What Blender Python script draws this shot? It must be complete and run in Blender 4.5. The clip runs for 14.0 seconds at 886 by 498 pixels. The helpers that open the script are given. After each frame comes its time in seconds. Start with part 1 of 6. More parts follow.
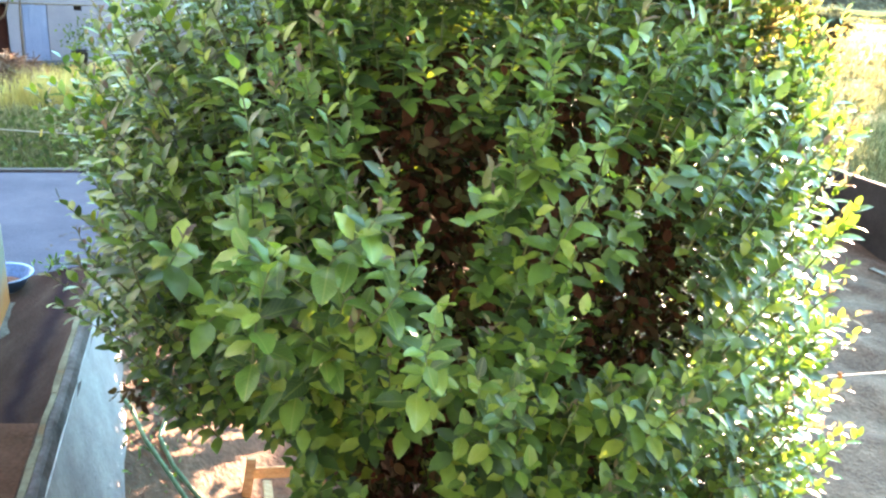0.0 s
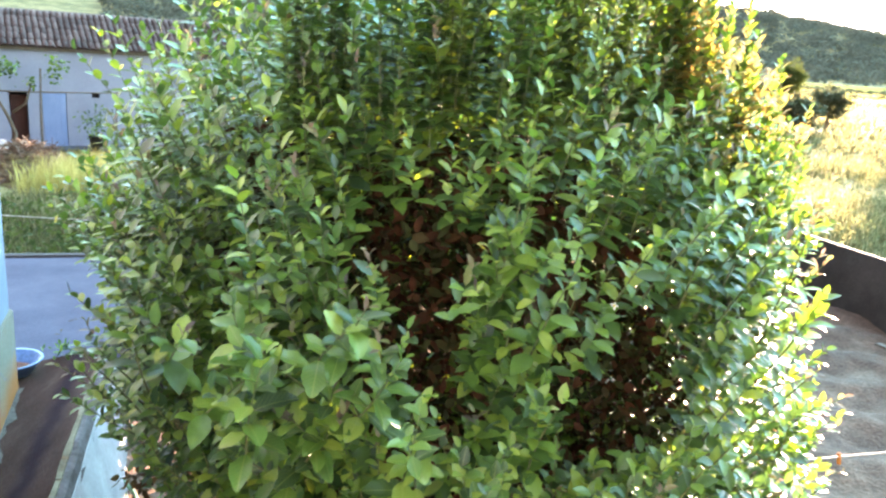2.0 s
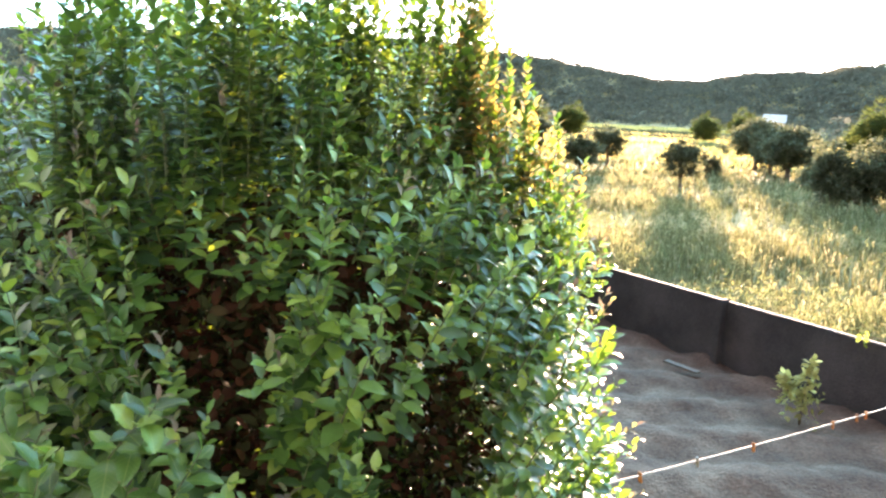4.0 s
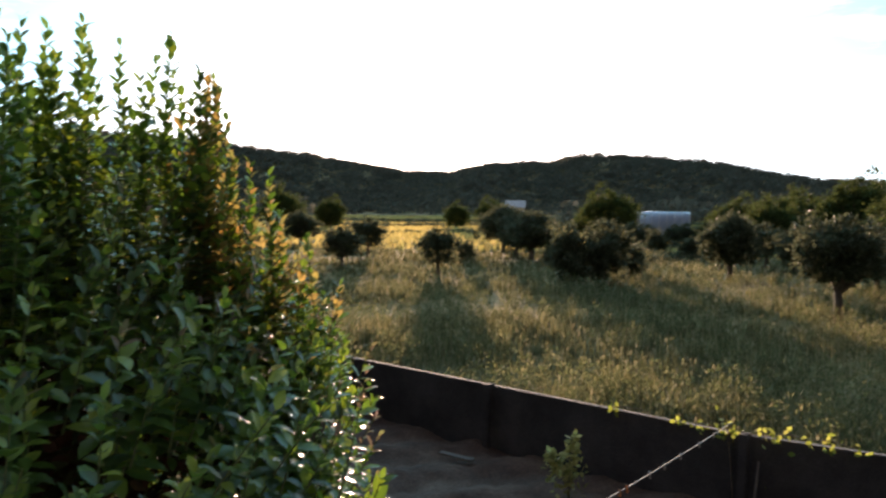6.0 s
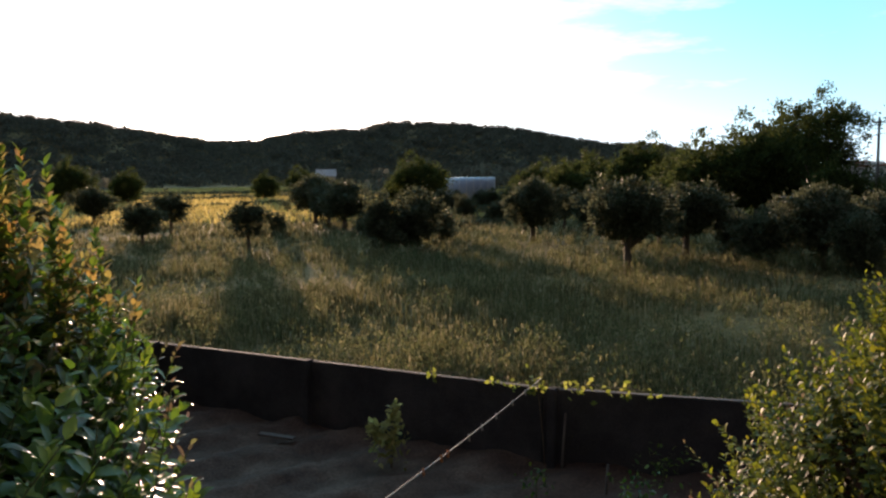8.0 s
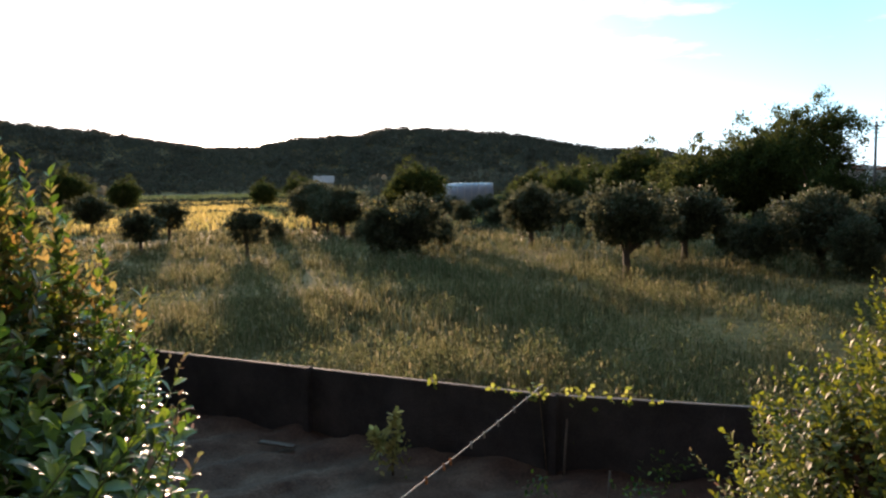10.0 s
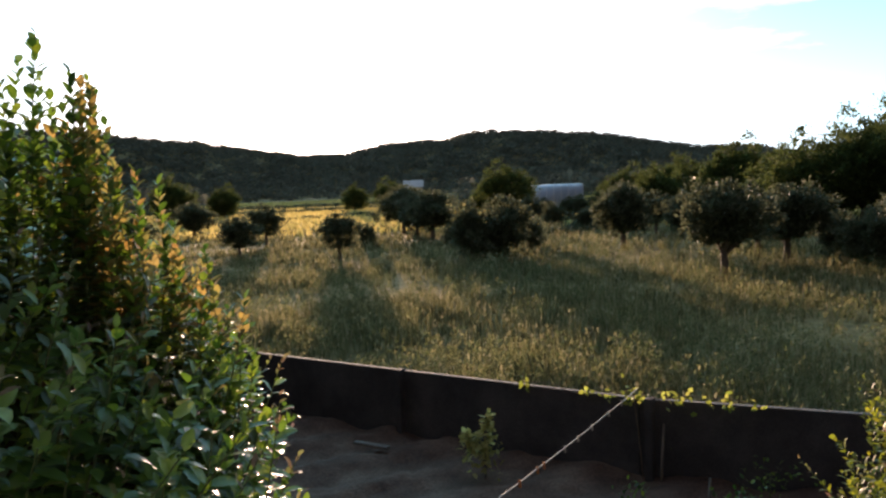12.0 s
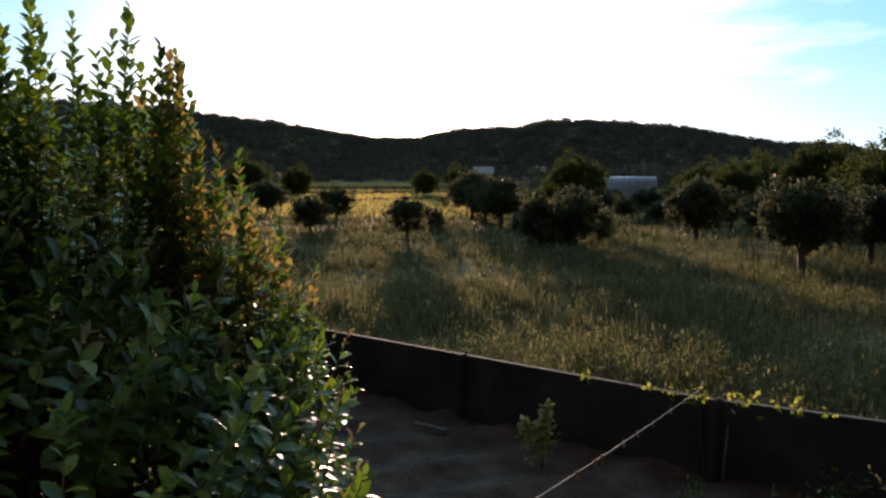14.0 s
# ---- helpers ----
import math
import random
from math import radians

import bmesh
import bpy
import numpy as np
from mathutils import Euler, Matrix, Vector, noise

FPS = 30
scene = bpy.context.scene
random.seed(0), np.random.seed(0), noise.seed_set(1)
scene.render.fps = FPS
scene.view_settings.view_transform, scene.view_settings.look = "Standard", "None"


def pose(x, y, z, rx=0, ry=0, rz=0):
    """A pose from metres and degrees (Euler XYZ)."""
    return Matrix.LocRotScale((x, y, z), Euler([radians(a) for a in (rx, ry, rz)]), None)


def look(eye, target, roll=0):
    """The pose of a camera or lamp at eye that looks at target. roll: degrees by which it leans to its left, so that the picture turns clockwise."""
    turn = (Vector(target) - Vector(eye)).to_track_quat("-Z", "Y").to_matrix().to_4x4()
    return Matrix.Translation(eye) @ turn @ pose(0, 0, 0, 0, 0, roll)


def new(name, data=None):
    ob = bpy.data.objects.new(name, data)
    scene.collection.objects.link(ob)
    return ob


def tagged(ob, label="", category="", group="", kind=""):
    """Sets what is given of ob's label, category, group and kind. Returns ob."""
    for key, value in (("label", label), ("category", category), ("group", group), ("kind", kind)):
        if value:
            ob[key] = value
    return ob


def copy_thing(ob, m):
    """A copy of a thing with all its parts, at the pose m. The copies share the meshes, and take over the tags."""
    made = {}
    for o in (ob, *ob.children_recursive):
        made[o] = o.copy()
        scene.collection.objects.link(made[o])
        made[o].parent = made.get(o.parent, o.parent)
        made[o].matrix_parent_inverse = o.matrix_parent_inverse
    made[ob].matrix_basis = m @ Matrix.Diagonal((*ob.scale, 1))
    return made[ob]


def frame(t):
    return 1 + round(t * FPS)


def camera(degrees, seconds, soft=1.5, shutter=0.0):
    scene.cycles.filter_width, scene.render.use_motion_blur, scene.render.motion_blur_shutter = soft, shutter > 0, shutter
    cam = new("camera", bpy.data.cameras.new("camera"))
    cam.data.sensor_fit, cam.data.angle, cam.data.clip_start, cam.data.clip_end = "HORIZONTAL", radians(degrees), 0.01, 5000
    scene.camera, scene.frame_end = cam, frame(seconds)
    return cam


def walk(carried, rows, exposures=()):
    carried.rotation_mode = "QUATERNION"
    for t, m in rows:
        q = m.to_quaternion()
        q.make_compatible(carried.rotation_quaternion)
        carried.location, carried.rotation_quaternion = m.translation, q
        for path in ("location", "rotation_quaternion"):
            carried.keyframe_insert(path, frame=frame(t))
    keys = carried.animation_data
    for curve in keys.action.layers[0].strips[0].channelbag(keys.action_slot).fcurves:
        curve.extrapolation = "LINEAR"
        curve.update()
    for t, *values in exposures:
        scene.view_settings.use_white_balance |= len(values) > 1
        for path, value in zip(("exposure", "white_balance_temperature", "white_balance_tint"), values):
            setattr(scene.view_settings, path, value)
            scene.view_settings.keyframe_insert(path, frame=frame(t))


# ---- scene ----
cam = camera(59.6, 14.0, soft=2.3, shutter=0.3)
EXPOSURES = [(0.0, 4.45, 8700, 33), (2.7, 4.35, 8700, 34), (5.0, 2.75, 8300, 37), (5.5, 1.95, 8300, 37), (6.0, 1.25, 8300, 37), (6.5, 0.5, 8300, 36), (7.5, 0.5, 8300, 37), (9.0, 1.1, 8300, 37), (11.5, 1.1, 8300, 37), (12.0, 1.1, 8300, 37), (12.5, 0.85, 8300, 37), (13.0, 0.6, 8300, 37), (14.0, 0.3, 8300, 37)]
PATH = [
    (0, (0.080, 0.123, 4.134), (0.1810, 2.0000, 3.4510), 4.80),
    (0.5, (0.092, 0.089, 4.157), (0.1300, 1.9910, 3.5410), 4.70),
    (1, (0.108, 0.062, 4.180), (0.1100, 1.9760, 3.6000), 5.00),
    (1.5, (0.126, 0.037, 4.204), (0.1330, 1.9600, 3.6550), 4.10),
    (2, (0.144, 0.007, 4.234), (0.2080, 1.9430, 3.7350), 3.90),
    (2.5, (0.162, -0.031, 4.268), (0.3650, 1.9100, 3.8310), 3.70),
    (2.7, (0.168, -0.045, 4.282), (0.4170, 1.8930, 3.8550), 3.30),
    (4.8, (0.204, 0.126, 4.312), (0.9023, 1.9814, 4.0528), 1.21),
    (5, (0.227, 0.154, 4.328), (0.9698, 1.9959, 4.0960), 0.42),
    (5.5, (0.286, 0.225, 4.367), (1.2052, 1.9920, 4.1803), 1.59),
    (6, (0.332, 0.284, 4.400), (1.4152, 1.9619, 4.2952), 0.84),
    (6.5, (0.362, 0.326, 4.426), (1.6399, 1.8628, 4.3744), -0.27),
    (7, (0.378, 0.350, 4.443), (1.7991, 1.7560, 4.3659), 1.12),
    (7.5, (0.387, 0.364, 4.453), (1.8147, 1.7554, 4.2876), 0.23),
    (8, (0.393, 0.373, 4.458), (1.8410, 1.7400, 4.2730), -0.60),
    (8.5, (0.394, 0.380, 4.462), (1.8396, 1.7473, 4.2556), -0.41),
    (9, (0.386, 0.384, 4.466), (1.8356, 1.7475, 4.2743), -0.60),
    (9.2, (0.382, 0.385, 4.468), (1.8336, 1.7485, 4.2843), -0.70),
    (11.3, (0.395, 0.461, 4.469), (1.8426, 1.8324, 4.3097), -0.93),
    (11.5, (0.391, 0.452, 4.467), (1.8005, 1.8614, 4.3077), -0.73),
    (12, (0.381, 0.425, 4.464), (1.6675, 1.9488, 4.3067), -2.12),
    (12.5, (0.369, 0.404, 4.462), (1.5860, 1.9814, 4.2856), -1.15),
    (13, (0.358, 0.394, 4.461), (1.5122, 2.0187, 4.2935), 0.02),
    (13.5, (0.353, 0.398, 4.458), (1.4916, 2.0320, 4.2782), -0.07),
    (14, (0.364, 0.410, 4.452), (1.5115, 2.0369, 4.2627), 0.22),
]

walk(cam, [(t, look(eye, target, roll)) for t, eye, target, roll in PATH], EXPOSURES)

# ---- world, sun and sky ----
SUN_AZ, SUN_EL = radians(31.8), radians(4.1)
SUN_DIR = Vector((math.sin(SUN_AZ) * math.cos(SUN_EL), math.cos(SUN_AZ) * math.cos(SUN_EL), math.sin(SUN_EL)))


def make_world():
    w = bpy.data.worlds.new("evening_sky")
    scene.world = w
    w.use_nodes = True
    nt = w.node_tree
    nt.nodes.clear()
    n, link = nt.nodes.new, nt.links.new

    def m(op, a, b=None):
        k = n("ShaderNodeMath")
        k.operation = op
        for i, v in enumerate((a, b)):
            if v is None:
                continue
            if isinstance(v, (int, float)):
                k.inputs[i].default_value = v
            else:
                link(v, k.inputs[i])
        return k.outputs[0]

    sky = n("ShaderNodeTexSky")
    sky.sky_type, sky.sun_disc = "NISHITA", False
    sky.sun_elevation, sky.sun_rotation = SUN_EL, SUN_AZ
    sky.air_density, sky.dust_density, sky.ozone_density = 1.0, 0.25, 2.0
    bg = n("ShaderNodeBackground")
    link(sky.outputs[0], bg.inputs[0])
    bg.inputs[1].default_value = 0.024
    # bright aureole round the low sun, fading to blue
    tc = n("ShaderNodeTexCoord")
    dot = n("ShaderNodeVectorMath")
    dot.operation = "DOT_PRODUCT"
    link(tc.outputs["Generated"], dot.inputs[0])
    dot.inputs[1].default_value = SUN_DIR
    d = m("MAXIMUM", dot.outputs["Value"], 0.0)
    core = m("MULTIPLY", m("POWER", d, 400.0), 6.0)
    wide = m("MULTIPLY", m("POWER", d, 30.0), 2.4)
    up = n("ShaderNodeSeparateXYZ")
    link(tc.outputs["Generated"], up.inputs[0])
    low = m("POWER", m("SUBTRACT", 1.0, m("ABSOLUTE", up.outputs[2])), 9.0)
    wide = m("ADD", wide, m("MULTIPLY", m("MULTIPLY", low, m("POWER", d, 3.0)), 0.9))
    glow = n("ShaderNodeBackground")
    glow.inputs[0].default_value = (1.0, 0.95, 0.86, 1)
    link(m("ADD", core, wide), glow.inputs[1])
    # clear blue away from the sun
    blue = n("ShaderNodeBackground")
    blue.inputs[0].default_value = (0.20, 0.66, 1.0, 1)
    sep = n("ShaderNodeSeparateXYZ")
    link(tc.outputs["Generated"], sep.inputs[0])
    sunward = n("ShaderNodeMapRange")
    sunward.interpolation_type = "SMOOTHSTEP"
    sunward.inputs[1].default_value, sunward.inputs[2].default_value = -0.1, 0.85
    sunward.inputs[3].default_value, sunward.inputs[4].default_value = 0.042, 0.95
    link(dot.outputs["Value"], sunward.inputs[0])
    link(sunward.outputs[0], blue.inputs[1])
    hue = n("ShaderNodeMapRange")
    hue.inputs[1].default_value, hue.inputs[2].default_value = 0.2, 0.75
    link(dot.outputs["Value"], hue.inputs[0])
    mixc = n("ShaderNodeMixRGB")
    link(hue.outputs[0], mixc.inputs[0])
    mixc.inputs[1].default_value = (0.42, 0.62, 0.88, 1)
    mixc.inputs[2].default_value = (0.07, 0.60, 0.93, 1)
    link(mixc.outputs[0], blue.inputs[0])
    # thin cirrus
    mp = n("ShaderNodeMapping")
    mp.inputs["Scale"].default_value = (2.2, 2.2, 11.0)
    mp.inputs["Rotation"].default_value = (0.10, -0.12, 0.3)
    link(tc.outputs["Generated"], mp.inputs[0])
    ns = n("ShaderNodeTexNoise")
    ns.inputs["Scale"].default_value, ns.inputs["Detail"].default_value = 1.7, 7.0
    ns.inputs["Roughness"].default_value = 0.62
    link(mp.outputs[0], ns.inputs[0])
    ramp = n("ShaderNodeMapRange")
    ramp.inputs[1].default_value, ramp.inputs[2].default_value = 0.52, 0.78
    link(ns.outputs[0], ramp.inputs[0])
    cloud = n("ShaderNodeBackground")
    cloud.inputs[0].default_value = (1.0, 0.97, 0.93, 1)
    link(m("MULTIPLY", m("MULTIPLY", ramp.outputs[0], sunward.outputs[0]), 0.47), cloud.inputs[1])
    out = n("ShaderNodeOutputWorld")
    acc = bg.outputs[0]
    for extra in (glow, blue, cloud):
        add = n("ShaderNodeAddShader")
        link(acc, add.inputs[0])
        link(extra.outputs[0], add.inputs[1])
        acc = add.outputs[0]
    link(acc, out.inputs[0])


make_world()
sun_data = bpy.data.lights.new("sun", "SUN")
sun_data.energy, sun_data.angle, sun_data.color = 5.0, radians(0.5), (1.0, 0.86, 0.66)
sun_lamp = new("sun", sun_data)
sun_lamp.matrix_world = look(SUN_DIR * 50, (0, 0, 0))


# ---- materials ----
def material(name, colors, scale=3.0, rough=0.8, bump=0.3, bump_scale=40.0, fine=0.35, metal=0.0, spec=0.3, per="none",
             translucent=None, stretch=(1, 1, 1), detail=6.0):
    """A node material: colours blended by a coarse and a fine noise (or a random value of each piece), with bump."""
    mt = bpy.data.materials.new(name)
    mt.use_nodes = True
    nt = mt.node_tree
    nt.nodes.clear()
    n, link = nt.nodes.new, nt.links.new
    tc = n("ShaderNodeTexCoord")
    mp = n("ShaderNodeMapping")
    mp.inputs["Scale"].default_value = stretch
    link(tc.outputs["Object"], mp.inputs[0])
    big = n("ShaderNodeTexNoise")
    big.inputs["Scale"].default_value, big.inputs["Detail"].default_value = scale, detail
    big.inputs["Roughness"].default_value = 0.6
    link(mp.outputs[0], big.inputs[0])
    small = n("ShaderNodeTexNoise")
    small.inputs["Scale"].default_value, small.inputs["Detail"].default_value = bump_scale, 4.0
    link(mp.outputs[0], small.inputs[0])
    if per == "object":
        src = n("ShaderNodeObjectInfo").outputs["Random"]
    elif per == "island":
        src = n("ShaderNodeNewGeometry").outputs["Random Per Island"]
    else:
        st = n("ShaderNodeMapRange")
        st.inputs[1].default_value, st.inputs[2].default_value = 0.3, 0.7
        link(big.outputs[0], st.inputs[0])
        src = st.outputs[0]
    ramp = n("ShaderNodeValToRGB")
    el = ramp.color_ramp.elements
    while len(el) < len(colors):
        el.new(0.5)
    for i, c in enumerate(colors):
        el[i].position = i / max(1, len(colors) - 1)
        el[i].color = (*c, 1)
    link(src, ramp.inputs[0])
    hs = n("ShaderNodeHueSaturation")
    link(ramp.outputs[0], hs.inputs["Color"])
    vr = n("ShaderNodeMapRange")
    vr.inputs[1].default_value, vr.inputs[2].default_value = 0.25, 0.75
    vr.inputs[3].default_value, vr.inputs[4].default_value = 1 - fine, 1 + fine
    link(small.outputs[0], vr.inputs[0])
    link(vr.outputs[0], hs.inputs["Value"])
    pb = n("ShaderNodeBsdfPrincipled")
    link(hs.outputs[0], pb.inputs["Base Color"])
    pb.inputs["Roughness"].default_value, pb.inputs["Metallic"].default_value = rough, metal
    pb.inputs["Specular IOR Level"].default_value = spec
    if bump:
        bp = n("ShaderNodeBump")
        bp.inputs["Strength"].default_value, bp.inputs["Distance"].default_value = bump, 0.02
        link(small.outputs[0], bp.inputs["Height"])
        link(bp.outputs[0], pb.inputs["Normal"])
    out = n("ShaderNodeOutputMaterial")
    if translucent:
        tr = n("ShaderNodeBsdfTranslucent")
        hs2 = n("ShaderNodeHueSaturation")
        hs2.inputs["Hue"].default_value, hs2.inputs["Saturation"].default_value, hs2.inputs["Value"].default_value = translucent[1:4]
        link(hs.outputs[0], hs2.inputs["Color"])
        link(hs2.outputs[0], tr.inputs[0])
        mx = n("ShaderNodeMixShader")
        mx.inputs[0].default_value = translucent[0]
        link(pb.outputs[0], mx.inputs[1])
        link(tr.outputs[0], mx.inputs[2])
        link(mx.outputs[0], out.inputs[0])
    else:
        link(pb.outputs[0], out.inputs[0])
    return mt


LEAF_GREENS = [(0.019, 0.050, 0.015), (0.039, 0.102, 0.024), (0.064, 0.155, 0.030), (0.100, 0.208, 0.037), (0.19, 0.275, 0.048)]
M_LEAF = material("lemon_leaf", LEAF_GREENS, per="object", rough=0.36, bump=0.05, fine=0.15, spec=0.45, translucent=(0.25, 0.48, 1.1, 1.9))


def add_veins(mt):
    """A pale midrib and fine side veins on single leaves, along the leaf's own length."""
    nt = mt.node_tree
    n, link = nt.nodes.new, nt.links.new
    tc = [k for k in nt.nodes if k.type == "TEX_COORD"][0]
    hs = [k for k in nt.nodes if k.type == "HUE_SAT"]
    ramp = [k for k in nt.nodes if k.type == "VALTORGB"][0]
    sep = n("ShaderNodeSeparateXYZ")
    link(tc.outputs["Object"], sep.inputs[0])

    def m(op, a, b):
        k = n("ShaderNodeMath")
        k.operation = op
        for i, v in enumerate((a, b)):
            if isinstance(v, (int, float)):
                k.inputs[i].default_value = v
            else:
                link(v, k.inputs[i])
        return k.outputs[0]

    ax = m("ABSOLUTE", sep.outputs[0], 0.0)
    rib = n("ShaderNodeMapRange")
    rib.inputs[1].default_value, rib.inputs[2].default_value = 0.012, 0.035
    rib.inputs[3].default_value, rib.inputs[4].default_value = 0.30, 0.0
    link(ax, rib.inputs[0])
    side = m("SINE", m("MULTIPLY", m("SUBTRACT", sep.outputs[1], m("MULTIPLY", ax, 0.7)), 55.0), 0.0)
    fine = n("ShaderNodeMapRange")
    fine.inputs[1].default_value, fine.inputs[2].default_value = 0.75, 1.0
    fine.inputs[3].default_value, fine.inputs[4].default_value = 0.0, 0.12
    link(side, fine.inputs[0])
    mx = n("ShaderNodeMixRGB")
    link(m("MAXIMUM", rib.outputs[0], fine.outputs[0]), mx.inputs[0])
    link(ramp.outputs[0], mx.inputs[1])
    mx.inputs[2].default_value = (0.28, 0.34, 0.10, 1)
    for k in hs:
        if k.inputs["Color"].links and k.inputs["Color"].links[0].from_node == ramp:
            link(mx.outputs[0], k.inputs["Color"])


add_veins(M_LEAF)
M_LEAVES = material("lemon_foliage", LEAF_GREENS, per="island", rough=0.36, bump=0.0, fine=0.15, spec=0.45, translucent=(0.25, 0.48, 1.1, 1.9))
M_ORANGE = material("orange_foliage", [(0.040, 0.062, 0.016), (0.080, 0.112, 0.022), (0.125, 0.155, 0.028), (0.20, 0.21, 0.034)], per="island", rough=0.5, bump=0.0, fine=0.15,
                    spec=0.25, translucent=(0.40, 0.485, 1.1, 1.8))
M_SAPLING = material("pale_sapling_leaf", [(0.20, 0.17, 0.05), (0.31, 0.27, 0.085), (0.40, 0.34, 0.13)], per="island", rough=0.5, bump=0.0, fine=0.15, translucent=(0.5, 0.49, 1.0, 1.7))
M_LIGHTLEAF = material("yellow_green_leaf", [(0.11, 0.15, 0.03), (0.19, 0.23, 0.05), (0.28, 0.29, 0.08)], per="island", rough=0.5, bump=0.0, fine=0.15,
                       translucent=(0.45, 0.49, 1.05, 1.8))
M_YOUNG = material("young_leaf", [(0.10, 0.075, 0.065), (0.12, 0.14, 0.05), (0.16, 0.10, 0.07)], per="island", rough=0.4, bump=0.0, fine=0.15,
                   translucent=(0.35, 0.49, 1.1, 2.0))
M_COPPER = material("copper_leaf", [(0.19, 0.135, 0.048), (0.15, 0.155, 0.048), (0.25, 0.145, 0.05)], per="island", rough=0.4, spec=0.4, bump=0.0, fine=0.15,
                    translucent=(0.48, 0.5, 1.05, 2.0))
# Darkened red-brown: the shade of the crown's gaps is put into the colour.
M_GAP_FILL = material("dark_gap_fill", [(0.040, 0.017, 0.009), (0.080, 0.030, 0.014), (0.034, 0.034, 0.012), (0.044, 0.052, 0.018)], per="island", rough=0.8, spec=0.1, bump=0.0, fine=0.2)
M_DRYLEAF = material("dry_leaf", [(0.05, 0.03, 0.015), (0.10, 0.06, 0.02)], per="island", rough=0.8, bump=0.0, translucent=(0.3, 0.5, 1.0, 1.6))
M_BARK = material("bark", [(0.10, 0.07, 0.05), (0.20, 0.15, 0.11)], scale=14, rough=0.9, bump=0.8, bump_scale=60, stretch=(1, 1, 0.3))
M_STEM = material("green_stem", [(0.06, 0.10, 0.03), (0.13, 0.14, 0.06)], scale=8, rough=0.6, bump=0.2)
M_OLIVE = material("olive_foliage", [(0.040, 0.052, 0.027), (0.072, 0.090, 0.050), (0.12, 0.135, 0.085)], per="island", rough=0.55, spec=0.1, bump=0.0, fine=0.2,
                   translucent=(0.25, 0.48, 1.0, 1.8))
M_WOODS = material("woods_foliage", [(0.026, 0.042, 0.015), (0.05, 0.078, 0.022), (0.085, 0.115, 0.032)], per="island", rough=0.7, spec=0.1, bump=0.0, fine=0.2,
                   translucent=(0.25, 0.48, 1.0, 1.8))
# Hill greens greyed and lightened: distance haze is put into the colour.
M_HAZY_WOODS = material("far_woods", [(0.085, 0.088, 0.070), (0.115, 0.118, 0.088), (0.15, 0.145, 0.105)], per="island", rough=1.0, spec=0.0, bump=0.0, fine=0.2,
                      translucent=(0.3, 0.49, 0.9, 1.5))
M_GRASS = material("tall_grass", [(0.042, 0.046, 0.020), (0.076, 0.072, 0.032), (0.115, 0.108, 0.052), (0.20, 0.178, 0.105)], per="island", rough=0.7, spec=0.1, bump=0.0,
                   fine=0.15, translucent=(0.42, 0.5, 1.05, 1.9))
M_WEED = material("weed_stalks", [(0.040, 0.056, 0.02), (0.072, 0.084, 0.034), (0.11, 0.112, 0.050), (0.18, 0.165, 0.088)], per="island", rough=0.7, spec=0.15, bump=0.0,
                  translucent=(0.5, 0.5, 1.0, 1.5))
M_SEED = material("grass_seed", [(0.17, 0.155, 0.09), (0.26, 0.23, 0.14)], per="island", rough=0.8, spec=0.1, bump=0.0, translucent=(0.4, 0.5, 1.0, 1.3))
M_DRYGRASS = material("dry_grass", [(0.28, 0.22, 0.08), (0.42, 0.33, 0.13), (0.24, 0.21, 0.07)], per="island", rough=0.8, spec=0.1, bump=0.0,
                      translucent=(0.5, 0.5, 1.05, 1.7))
M_FIELD = material("field_ground", [(0.10, 0.088, 0.036), (0.17, 0.135, 0.056), (0.28, 0.205, 0.092), (0.20, 0.15, 0.066)], scale=0.09, rough=0.95, spec=0.1, bump=0.9,
                   bump_scale=3.0, fine=0.45)
M_SOIL = material("tilled_soil", [(0.070, 0.038, 0.028), (0.112, 0.064, 0.046), (0.175, 0.108, 0.078)], scale=1.3, rough=0.95, bump=1.0, bump_scale=22, fine=0.35)
M_CONCRETE = material("grey_concrete", [(0.20, 0.19, 0.18), (0.30, 0.285, 0.27), (0.36, 0.345, 0.32)], scale=1.6, rough=0.9, bump=0.5, bump_scale=50, fine=0.18)
# Lit top edge of the boundary wall, put into a paler coping colour.
M_LIT_COPING = material("lit_wall_coping", [(0.085, 0.08, 0.08), (0.14, 0.132, 0.128)], scale=4, rough=0.9, bump=0.5, bump_scale=40, fine=0.2)
M_SLAB = material("cement_slab", [(0.065, 0.068, 0.098), (0.088, 0.092, 0.128), (0.115, 0.118, 0.155)], scale=1.1, rough=0.95, spec=0.05, bump=0.3, bump_scale=60, fine=0.12)
M_ROOF = material("old_roof_tile", [(0.075, 0.053, 0.050), (0.12, 0.080, 0.074), (0.165, 0.115, 0.105)], per="object", rough=0.9, bump=0.6, bump_scale=30, fine=0.3)
M_BLUEDOOR = material("pale_blue_paint", [(0.20, 0.33, 0.56), (0.26, 0.40, 0.62)], scale=2, rough=0.6, bump=0.15, fine=0.08)
M_DARKDOOR = material("dark_red_wood", [(0.05, 0.018, 0.014), (0.09, 0.03, 0.02)], scale=3, rough=0.8, bump=0.3, stretch=(4, 4, 0.4))
M_BLACK = material("black_plastic", [(0.012, 0.012, 0.013), (0.02, 0.02, 0.022)], rough=0.5, bump=0.1)
M_WOOD = material("raw_plank", [(0.38, 0.25, 0.14), (0.50, 0.35, 0.21), (0.55, 0.42, 0.28)], scale=5, rough=0.8, bump=0.4, bump_scale=30, stretch=(1, 6, 6))
M_OLDWOOD = material("weathered_wood", [(0.12, 0.10, 0.09), (0.22, 0.19, 0.16)], scale=6, rough=0.9, bump=0.5, stretch=(5, 5, 0.5))
